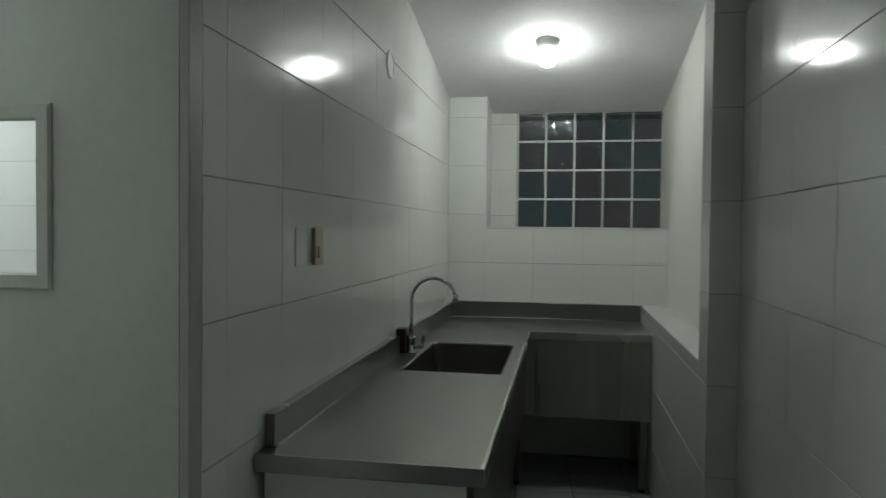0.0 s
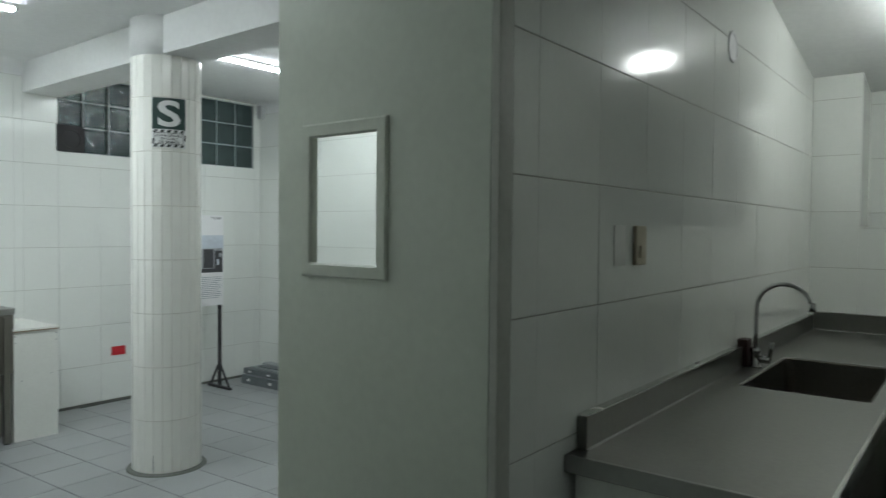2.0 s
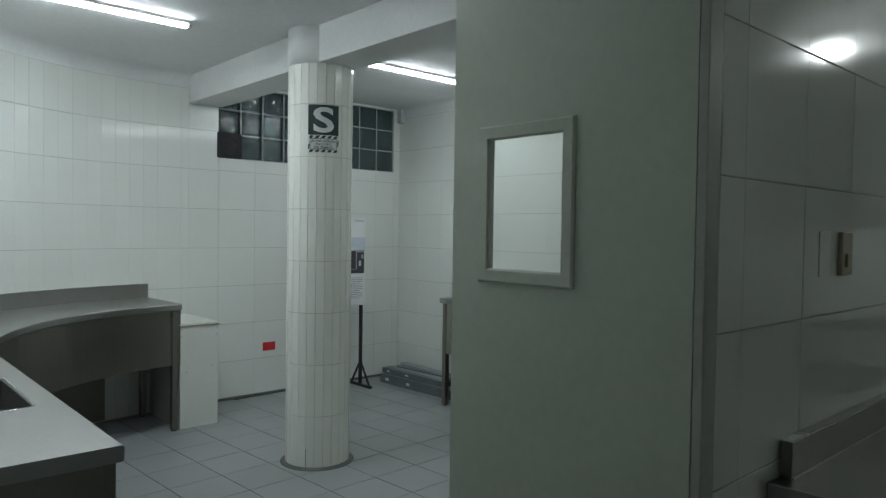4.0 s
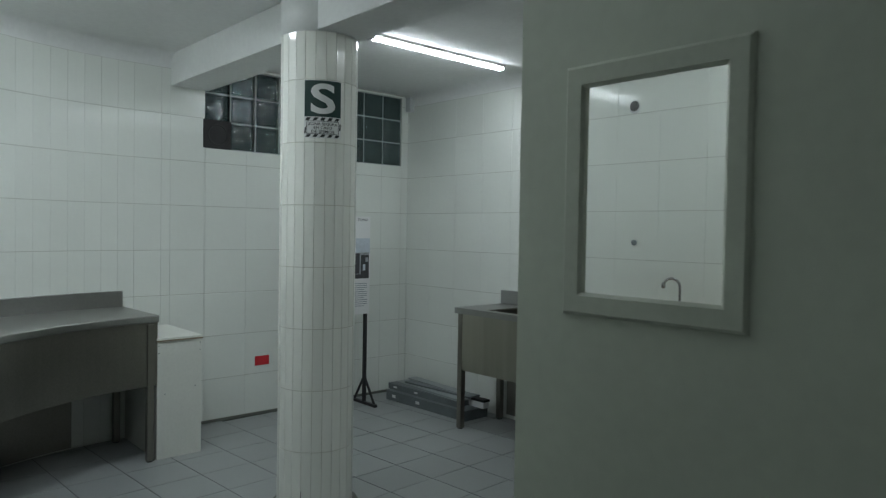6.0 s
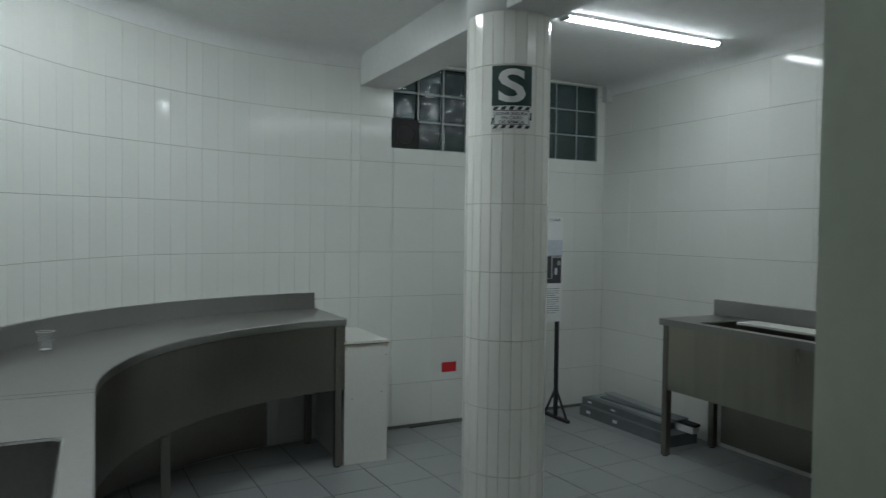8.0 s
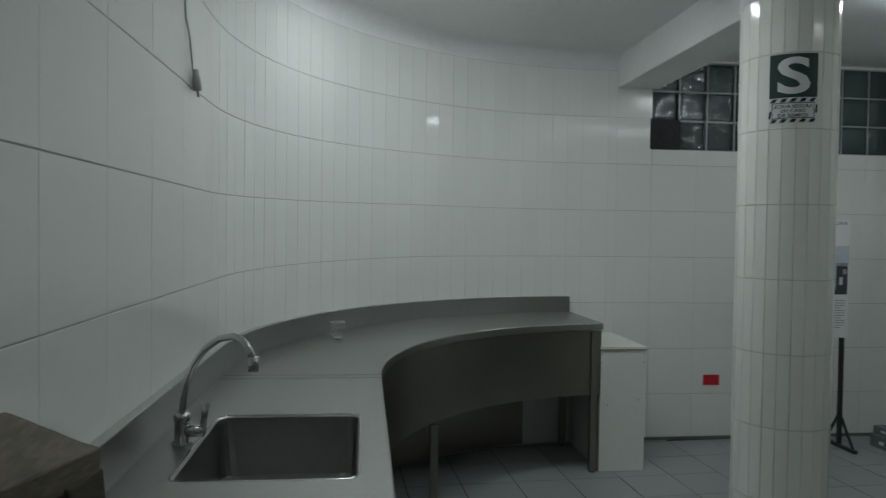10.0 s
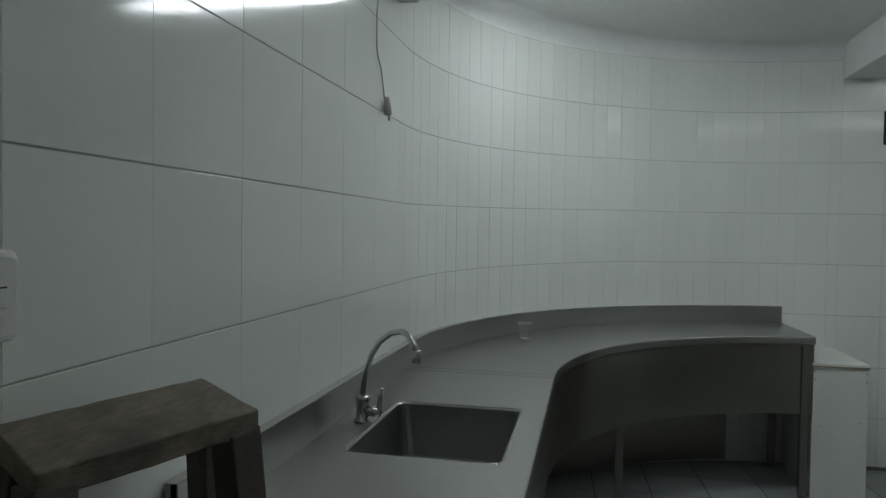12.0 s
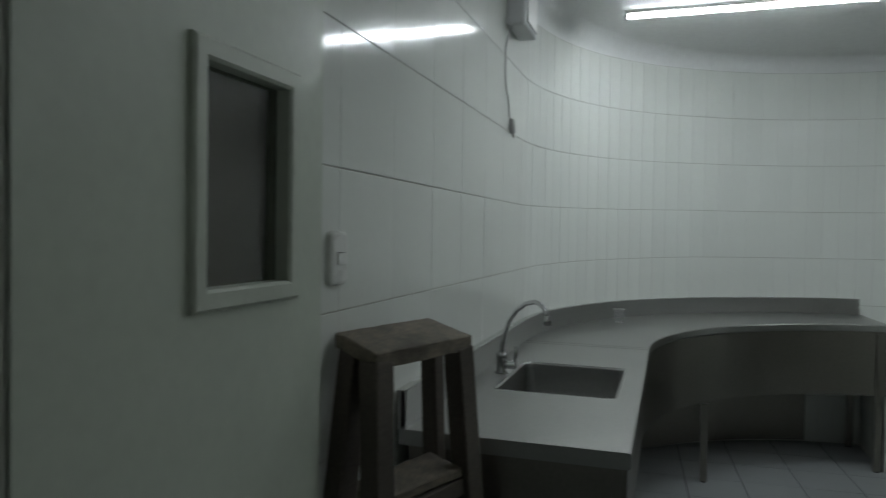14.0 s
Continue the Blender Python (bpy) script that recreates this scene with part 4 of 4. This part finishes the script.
board = under("poster", box(PX - 0.006, PX, PY0, PY1, PZ0, PZ1, 0.001), PAPER, ps, "white printed poster with a dark picture")


def print_bar(y0, y1, z0, z1, mat, lift=0.0006):
    return under("print", box(PX + 0.0002, PX + lift, y0, y1, z0, z1), mat, board)


print_bar(3.28, 3.698, 1.235, 1.36, PRINT_PALE)
print_bar(3.28, 3.690, 1.035, 1.245, PRINT_MID, 0.0008)
print_bar(3.610, 3.690, 1.045, 1.225, PRINT_DARK, 0.0012)
print_bar(3.500, 3.598, 1.075, 1.238, PRINT_DARK, 0.0012)
print_bar(3.300, 3.480, 1.100, 1.200, PRINT_DARK, 0.0012)
print_bar(3.300, 3.690, 1.035, 1.070, PRINT_DARK, 0.0014)
print_bar(3.630, 3.655, 1.100, 1.150, PRINT_PALE, 0.0016)
print_bar(3.655, 3.682, 1.170, 1.205, PRINT_MID, 0.0016)
for k in range(12):
    print_bar(3.30, 3.675 - 0.03 * (k in (3, 7, 11)), 0.992 - 0.0165 * k, 0.996 - 0.0165 * k, PRINT_INK)
for y in (3.675, 3.26):
    post = under("post", box(PX - 0.032, PX - 0.008, y - 0.013, y + 0.013, 0.02, 1.50, 0.002), BLACK, ps)
    under("foot_bar", box(-5.53, -5.20, y - 0.014, y + 0.014, 0.0, 0.024, 0.003), BLACK, ps)
    for x in (-5.50, -5.225):
        under("brace", beam_between((x, y, 0.02), (PX - 0.02, y, 0.235), 0.014, 0.014, 0.001), BLACK, ps)

# stacked sheet-metal channels on the floor
def channel(name, c, length, width, height, turn, mat, label, z, thing_cat="metal channel", stickers=(-0.42, -0.1)):
    thing = tagged(new(name), label, thing_cat, "stacked metal channels")
    thing.matrix_world = pose(c[0], c[1], z, 0, 0, turn)
    bpy.context.view_layer.update()
    t = 0.003
    bm = box(-length / 2, length / 2, -width / 2, width / 2, height - t, height, 0.001)
    box(-length / 2, length / 2, -width / 2, -width / 2 + t, 0, height - t, bm=bm)
    box(-length / 2, length / 2, width / 2 - t, width / 2, 0, height - t, bm=bm)
    part("folded_sheet", bm, mat, thing)
    part("end_plate", box(-length / 2 - t, -length / 2, -width / 2, width / 2, 0, height), mat, thing)
    part("end_plate", box(length / 2, length / 2 + t, -width / 2, width / 2, 0, height), mat, thing)
    for f in stickers:
        part("sticker", box(length * f, length * f + 0.045, -width / 2 - 0.0012, -width / 2 - 0.0002, height * 0.35, height * 0.65), PAPER, thing, "small white sticker")
    return thing


channel("metal_channel", (-4.925, 4.062), 0.93, 0.250, 0.078, 1.5, GREYMETAL, "long grey sheet-metal channel lying on the floor", 0.0)
channel("metal_channel", (-5.000, 4.075), 0.84, 0.200, 0.048, 0.5, GREYMETAL, "long grey sheet-metal channel lying on another", 0.0785)
channel("metal_channel", (-4.955, 4.070), 0.80, 0.150, 0.016, -2.5, GREYMETAL_LIGHT, "thin pale sheet-metal channel on the stack", 0.127, stickers=())
channel("metal_channel", (-4.900, 4.105), 0.74, 0.120, 0.013, 3.0, GREYMETAL, "thin grey sheet-metal channel on the stack", 0.1435, stickers=())
channel("metal_channel", (-4.985, 4.125), 0.66, 0.085, 0.012, -4.0, GREYMETAL_LIGHT, "thin pale sheet-metal channel on top of the stack", 0.157, stickers=())
tp = empty("tape_dispenser", (-4.50, 4.13, 0.0), "small black and white tool lying on the floor", "tool")
under("body", box(-4.62, -4.42, 4.11, 4.17, 0.0765, 0.125, 0.006), PAPER, tp)
under("grip", box(-4.63, -4.41, 4.105, 4.175, 0.1255, 0.145, 0.006), DARK, tp)


tagged(part("wooden_board", box(-3.20, -2.30, 3.87, 4.185, TOP + 0.0006, TOP + 0.019, 0.003), BOARD_TAN), "light brown wooden board on the steel bench", "board")


# ---------------------------------------------------------------- wall fittings
sw = empty("light_switch", (-1.597, Y_SOUTH, 1.35), "white plastic light switch on the tiles", "switch", "light switches")
bm = bmesh.new()
rings = []
for inset, y in ((0.0, 0.0005), (0.0, 0.008), (0.003, 0.012), (0.009, 0.014)):
    ring = []
    for cx, cz, a0 in ((-1, -1, 180), (1, -1, 270), (1, 1, 0), (-1, 1, 90)):
        for k in range(5):
            a, rr = radians(a0 + 22.5 * k), 0.016 - inset * 0.6
            ring.append(bm.verts.new((-1.5975 + cx * (0.0405 - inset - rr) + rr * math.cos(a), Y_SOUTH + y, 1.35 + cz * (0.059 - inset - rr) + rr * math.sin(a))))
    rings.append(ring)
for p, q in zip(rings, rings[1:]):
    for k in range(20):
        bm.faces.new((p[k], p[(k + 1) % 20], q[(k + 1) % 20], q[k]))
bm.faces.new(rings[-1])
bmesh.ops.recalc_face_normals(bm, faces=bm.faces)
under("plate", bm, PLASTIC, sw)
under("rocker", box(-1.613, -1.582, Y_SOUTH + 0.0142, Y_SOUTH + 0.017, 1.335, 1.360, 0.0015), PLASTIC, sw)
under("slot", box(-1.613, -1.582, Y_SOUTH + 0.0142, Y_SOUTH + 0.0152, 1.3605, 1.3625), DARK, sw)

ks = empty("light_switch", (X_KIT, 1.99, 1.385), "yellowed surface-mounted light switch on the tiles", "switch", "light switches")
under("plate", box(X_KIT + 0.0005, X_KIT + 0.013, 1.928, 2.003, 1.328, 1.442, 0.005), BEIGE, ks)
under("rocker", box(X_KIT + 0.0132, X_KIT + 0.018, 1.950, 1.981, 1.350, 1.385, 0.0015), BEIGE, ks)
bp = empty("blank_plate", (X_KIT, 1.87, 1.385), "flush white blank plate on the tiles", "plate")
under("plate", box(X_KIT + 0.0005, X_KIT + 0.0028, 1.800, 1.872, 1.330, 1.442, 0.0008), PLASTIC, bp)
wr = empty("wall_ring", (X_KIT, 2.87, 2.15), "round pale grey cap on the kitchen wall", "cap")
ring = lathe([(0.062, 0.0005), (0.060, 0.005), (0.050, 0.006), (0.046, 0.004), (0.010, 0.005)], (0, 0, 0), 28)
bmesh.ops.transform(ring, matrix=pose(X_KIT, 2.87, 2.15, 0, 90, 0), verts=ring.verts)
under("cap", ring, GREYBOX, wr)

em = empty("emergency_light", (-3.45, Y_SOUTH, 2.42), "grey emergency light box high on the tiled wall", "emergency light")
under("housing", box(-3.47, -3.20, Y_SOUTH + 0.002, Y_SOUTH + 0.085, 2.305, 2.56, 0.012), GREYBOX, em)
under("front_panel", box(-3.44, -3.23, Y_SOUTH + 0.0852, Y_SOUTH + 0.092, 2.325, 2.54, 0.002), PLASTIC, em)
for x in (-3.41, -3.26):
    head = pipe([(x, Y_SOUTH + 0.05, 2.5605), (x, Y_SOUTH + 0.115, 2.585)], 0.035, 18, radii=[0.022, 0.036])
    under("lamp_head", head, GREYBOX, em, "round lamp head", True)
under("switch_slot", box(-3.475, -3.4705, Y_SOUTH + 0.03, Y_SOUTH + 0.06, 2.35, 2.42), DARK, em)
cable = empty("hanging_cable", (-3.2, Y_SOUTH, 2.2), "thin grey cable with a plug hanging on the tiles", "cable")
pts = [(-3.195, Y_SOUTH + 0.03, 2.31), (-3.178, Y_SOUTH + 0.006, 2.22), (-3.180, Y_SOUTH + 0.006, 2.12), (-3.185, Y_SOUTH + 0.006, 2.05), (-3.230, Y_SOUTH + 0.007, 2.01), (-3.255, Y_SOUTH + 0.007, 1.96), (-3.275, Y_SOUTH + 0.008, 1.905)]
fine = []
for i in range(len(pts) - 1):
    for k in range(4):
        fine.append(Vector(pts[i]).lerp(Vector(pts[i + 1]), k / 4))
fine.append(Vector(pts[-1]))
for _ in range(2):
    fine = [fine[0]] + [(fine[i - 1] + fine[i] * 2 + fine[i + 1]) / 4 for i in range(1, len(fine) - 1)] + [fine[-1]]
under("cord", pipe(fine, 0.0030, 8), CORD, cable, "", True)
plug = under("plug", pipe([(-3.274, Y_SOUTH + 0.016, 1.915), (-3.285, Y_SOUTH + 0.016, 1.880), (-3.296, Y_SOUTH + 0.016, 1.855)], 0.014, 10, radii=[0.008, 0.015, 0.014]), CORD, cable, "", True)
for dx in (-0.009, 0.006):
    under("pin", pipe([(-3.295 + dx, Y_SOUTH + 0.016, 1.856), (-3.303 + dx, Y_SOUTH + 0.016, 1.835)], 0.0025, 8), CHROME, plug)

hole = empty("drain_hole", (-3.262, Y_NORTH, 2.255), "rough round pipe hole chipped into the wall tiles", "pipe opening")
r = lathe([(0.045, 0.0), (0.045, 0.0008), (0.030, 0.0012), (0.002, 0.0014)], (0, 0, 0), 24)
for v in r.verts:
    v.co.x *= 0.86 + 0.10 * noise.noise(v.co * 40)
    v.co.y *= 1.0 + 0.12 * noise.noise(v.co * 40 + Vector((5, 2, 1)))
bmesh.ops.transform(r, matrix=pose(-3.262, Y_NORTH - 0.0006, 2.255, 90, 0, 0), verts=r.verts)
under("cement_plug", r, GREYBOX, hole, "chipped pale rim")
# flat disc; the hole's inner shade is put into its black colour
mouth = lathe([(0.034, 0.0016), (0.033, 0.0020), (0.002, 0.0021)], (0, 0, 0), 20)
bmesh.ops.transform(mouth, matrix=pose(-3.265, Y_NORTH - 0.0006, 2.260, 90, 0, 0), verts=mouth.verts)
under("pipe_mouth", mouth, BLACK, hole, "black disc for the shade inside the pipe mouth")
bolt = empty("wall_bolt", (-3.243, Y_NORTH, 1.377), "small round metal stop on the tiles", "bolt")
r = lathe([(0.018, 0.0), (0.018, 0.010), (0.012, 0.014)], (0, 0, 0), 16)
bmesh.ops.transform(r, matrix=pose(-3.243, Y_NORTH - 0.0006, 1.377, 90, 0, 0), verts=r.verts)
under("cap", r, GREYMETAL, bolt)
bracket = tagged(part("conduit_box", box(-5.575, -5.515, Y_NORTH - 0.05, Y_NORTH - 0.0005, 2.48, 2.605, 0.006), GREYBOX), "grey conduit box in the upper wall corner", "box")
for y, z in ((2.60, 0.987), (2.62, 1.46)):
    tagged(part("latch", box(0.560, 0.5915, y, y + 0.05, z, z + 0.03, 0.004), DARK), "small dark latch on the white board", "latch")


# ---------------------------------------------------------------- sign on the column
SIGN_A = -26.3


def on_column(u, z, lift=0.0):
    """u: metres round the column, to the right as seen from outside."""
    a = radians(SIGN_A) + u / (COL_R + 0.001)
    r = COL_R + 0.002 + lift
    return Vector((COL.x + r * math.cos(a), COL.y + r * math.sin(a), z))


def curved_patch(quads, lift, thick=0.0004, steps=10):
    """quads: u0, u1, z0, z1, slant."""
    bm = bmesh.new()
    for u0, u1, z0, z1, slant in quads:
        cols = []
        for k in range(steps + 1):
            u = u0 + (u1 - u0) * k / steps
            cols.append((bm.verts.new(on_column(u, z0, lift)), bm.verts.new(on_column(u + slant, z1, lift))))
        for p, q in zip(cols, cols[1:]):
            bm.faces.new((p[0], q[0], q[1], p[1]))
    return bm


def lettering(text, height, width, z, lift, bold=0.0):
    cu = bpy.data.curves.new("letters", "FONT")
    cu.body, cu.size, cu.align_x, cu.align_y, cu.offset = text, 1.0, "CENTER", "CENTER", bold
    cu.resolution_u = 4
    tmp = new("letters", cu)
    bpy.context.view_layer.update()
    me = bpy.data.meshes.new_from_object(tmp.evaluated_get(bpy.context.evaluated_depsgraph_get()))
    bpy.data.objects.remove(tmp)
    bm = bmesh.new()
    bm.from_mesh(me)
    bpy.data.meshes.remove(me)
    us, vs = [v.co.x for v in bm.verts], [v.co.y for v in bm.verts]
    w, h, cx, cy = max(us) - min(us), max(vs) - min(vs), (max(us) + min(us)) / 2, (max(vs) + min(vs)) / 2
    for k in range(1, 24):
        bmesh.ops.bisect_plane(bm, geom=bm.verts[:] + bm.edges[:] + bm.faces[:], plane_co=(min(us) + w * k / 24, 0, 0), plane_no=(1, 0, 0))
    for v in bm.verts:
        v.co = on_column((v.co.x - cx) / w * width, z + (v.co.y - cy) / h * height, lift)
    return bm


sign = empty("safety_sign", COL + Vector((0, 0, 2.05)), "dark green safety zone sign stuck round the tiled column", "sign")
SW = 0.093
under("panel", curved_patch([(-SW, SW, 1.879, 2.162, 0)], 0.0), SIGN_WHITE, sign, "white backing")
under("green_field", curved_patch([(-SW + 0.002, SW - 0.002, 1.983, 2.160, 0)], 0.0008), SIGN_GREEN, sign)
under("letter", lettering("S", 0.150, 0.122, 2.0715, 0.0016, 0.022), SIGN_WHITE, sign, "large white letter S")
stripes = []
for z0, z1 in ((1.9645, 1.9795), (1.8825, 1.8965)):
    for k in range(5):
        u = -SW + 0.006 + 0.036 * k
        stripes.append((u, u + 0.019, z0, z1, 0.010))
stripes += [(-SW, -SW + 0.008, 1.900, 1.930, 0.004), (SW - 0.010, SW - 0.002, 1.920, 1.953, 0.002)]
for s in stripes:
    under("stripe", curved_patch([s], 0.0008, steps=3), SIGN_BLACK, sign)
E1, E2 = 0.080, 0.0028
under("border", curved_patch([(-E1, E1, 1.9595, 1.9625, 0), (-E1, E1, 1.8985, 1.9015, 0), (-E1, -E1 + E2, 1.8985, 1.9625, 0), (E1 - E2, E1, 1.8985, 1.9625, 0)], 0.0012), SIGN_BLACK, sign)
for text, width, z in (("ZONA SEGURA", 0.146, 1.9475), ("EN CASO", 0.090, 1.9290), ("DE SISMOS", 0.112, 1.9105)):
    under("words", lettering(text, 0.0138, width, z, 0.0012, 0.016), SIGN_BLACK, sign)

# heading of the poster: only the end of the word can be read
cu = bpy.data.curves.new("heading", "FONT")
cu.body, cu.size = "TORIA", 0.03
tmp = new("heading", cu)
bpy.context.view_layer.update()
me = bpy.data.meshes.new_from_object(tmp.evaluated_get(bpy.context.evaluated_depsgraph_get()))
bpy.data.objects.remove(tmp)
bm = bmesh.new()
bm.from_mesh(me)
bpy.data.meshes.remove(me)
wid = max(v.co.x for v in bm.verts)
for v in bm.verts:
    v.co = Vector((PX + 0.0008, 3.572 + v.co.x / wid * 0.108, 1.500 + v.co.y))
under("heading", bm, PRINT_DARK, board)


# ---------------------------------------------------------------- tiles, piece by piece
tile_wall(wall_south, "x", Y_SOUTH, 1, -3.595, -0.932, 0.0, TILE_TOP_NEAR, NEAR_ROW, -1.62)
tile_wall(wall_west, "y", X_WEST, 1, 1.923, Y_NORTH, 0.022, CEIL - 0.005, FAR_ROW, 2.418, ((WIN[0], WIN[1], WIN[2], WIN[3]), (1.923, 2.165, TILE_TOP_FAR, CEIL)))
tile_wall(wall_north, "x", Y_NORTH, -1, X_WEST, -0.932, 0.0, TILE_TOP_FAR, FAR_ROW, -5.595)
tile_wall(wall_kitchen, "y", X_KIT, 1, 1.285, Y_KBACK, 0.0, 2.60, NEAR_ROW, 1.393)
tile_wall(wall_east, "y", X_EAST, -1, -0.9, 2.41, 0.0, 2.60, NEAR_ROW, 2.41 - 0.315 * 0.65)
tile_wall(wall_kitchen_east, "x", 2.41, -1, X_KEAST, X_EAST, 0.0, 2.60, NEAR_ROW, X_KEAST)
tile_wall(wall_kitchen_east, "y", X_KEAST, -1, 2.41, 2.56, 0.0, 2.60, NEAR_ROW, 2.41)
tile_wall(wall_kitchen_east, "y", X_KEAST, -1, 2.56, Y_KBACK, 0.0, LEDGE, NEAR_ROW, 2.56)
tile_wall(wall_kitchen_back, "x", Y_KBACK, -1, X_KIT, -0.553, 0.0, 2.35, NEAR_ROW, -0.8)
tile_wall(wall_kitchen_back, "x", Y_KBACK, -1, -0.553, 0.592, 0.0, 1.456, NEAR_ROW, -0.553)
tile_wall(wall_kitchen_back, "x", Y_NICHE, -1, -0.549, -0.374, 1.464, 2.35, NEAR_ROW, -0.8)

STRIPS = 30
for k in range(STRIPS):
    a = 90 * (k + 0.5) / STRIPS
    off = NEAR_ROW + (FAR_ROW - NEAR_ROW) * min(1, a / 55)
    top = TILE_TOP_NEAR + (TILE_TOP_FAR - TILE_TOP_NEAR) * min(1, a / 55)
    p = arc_point(a, ARC_R - 0.0004)
    n = (ARC - p).normalized()
    for c, d in cut(0.0, top, row_edges(off)):
        put_tile(wall_curve, (p.x, p.y, (c + d) / 2), n, 2 * ARC_R * math.tan(radians(45 / STRIPS)), d - c, wobble=0.15)

RING = 24
for k in range(RING):
    a = 2 * math.pi * k / RING
    n = Vector((math.cos(a), math.sin(a), 0))
    p = COL + n * (COL_R - 0.0015)
    for c, d in cut(0.0, 2.404, [0.0045 + 0.3088 * k for k in range(1, 8)]):
        put_tile(column, (p.x, p.y, (c + d) / 2), n, 2 * (COL_R - 0.0015) * math.tan(math.pi / RING), d - c, TILE_OLD, 0.2, 0.0028)

PITCH_F, TURN_F = 0.314, 0.055
turn = Matrix.Rotation(TURN_F, 4, "Z")
me = tile_mesh(PITCH_F, PITCH_F, FLOOR, 0.005, 0.002, 0.006, 0.004)
rest = bmesh.new()
for i in range(-9, 17):
    for j in range(-14, 12):
        c = Vector((-3.967, 2.017, 0)) + turn @ Vector(((i + 0.5) * PITCH_F, (j + 0.5) * PITCH_F, 0))
        if not (-5.72 < c.x < 0.72 and -1.59 < c.y < 4.6):
            continue
        lay = Matrix.Translation((c.x, c.y, rng.uniform(-0.0006, 0.0))) @ turn @ pose(0, 0, 0, rng.uniform(-0.12, 0.12), rng.uniform(-0.12, 0.12), 0)
        if -5.72 < c.x < -1.9 and 0.0 < c.y < 4.3:
            ob = new("floor_tile", me)
            ob.matrix_world = lay @ Matrix(((1, 0, 0, 0), (0, 0, -1, 0), (0, 1, 0, 0), (0, 0, 0, 1)))
            ob.parent = floor
        else:
            h = PITCH_F / 2 - 0.0025
            made = bmesh.new()
            box(-h, h, -h, h, -0.006, 0.0, bm=made)
            made.transform(lay)
            me2 = bpy.data.meshes.new("tmp")
            made.to_mesh(me2)
            made.free()
            rest.from_mesh(me2)
            bpy.data.meshes.remove(me2)
tagged(part("floor_tiles", rest, FLOOR, floor), kind="stuff")
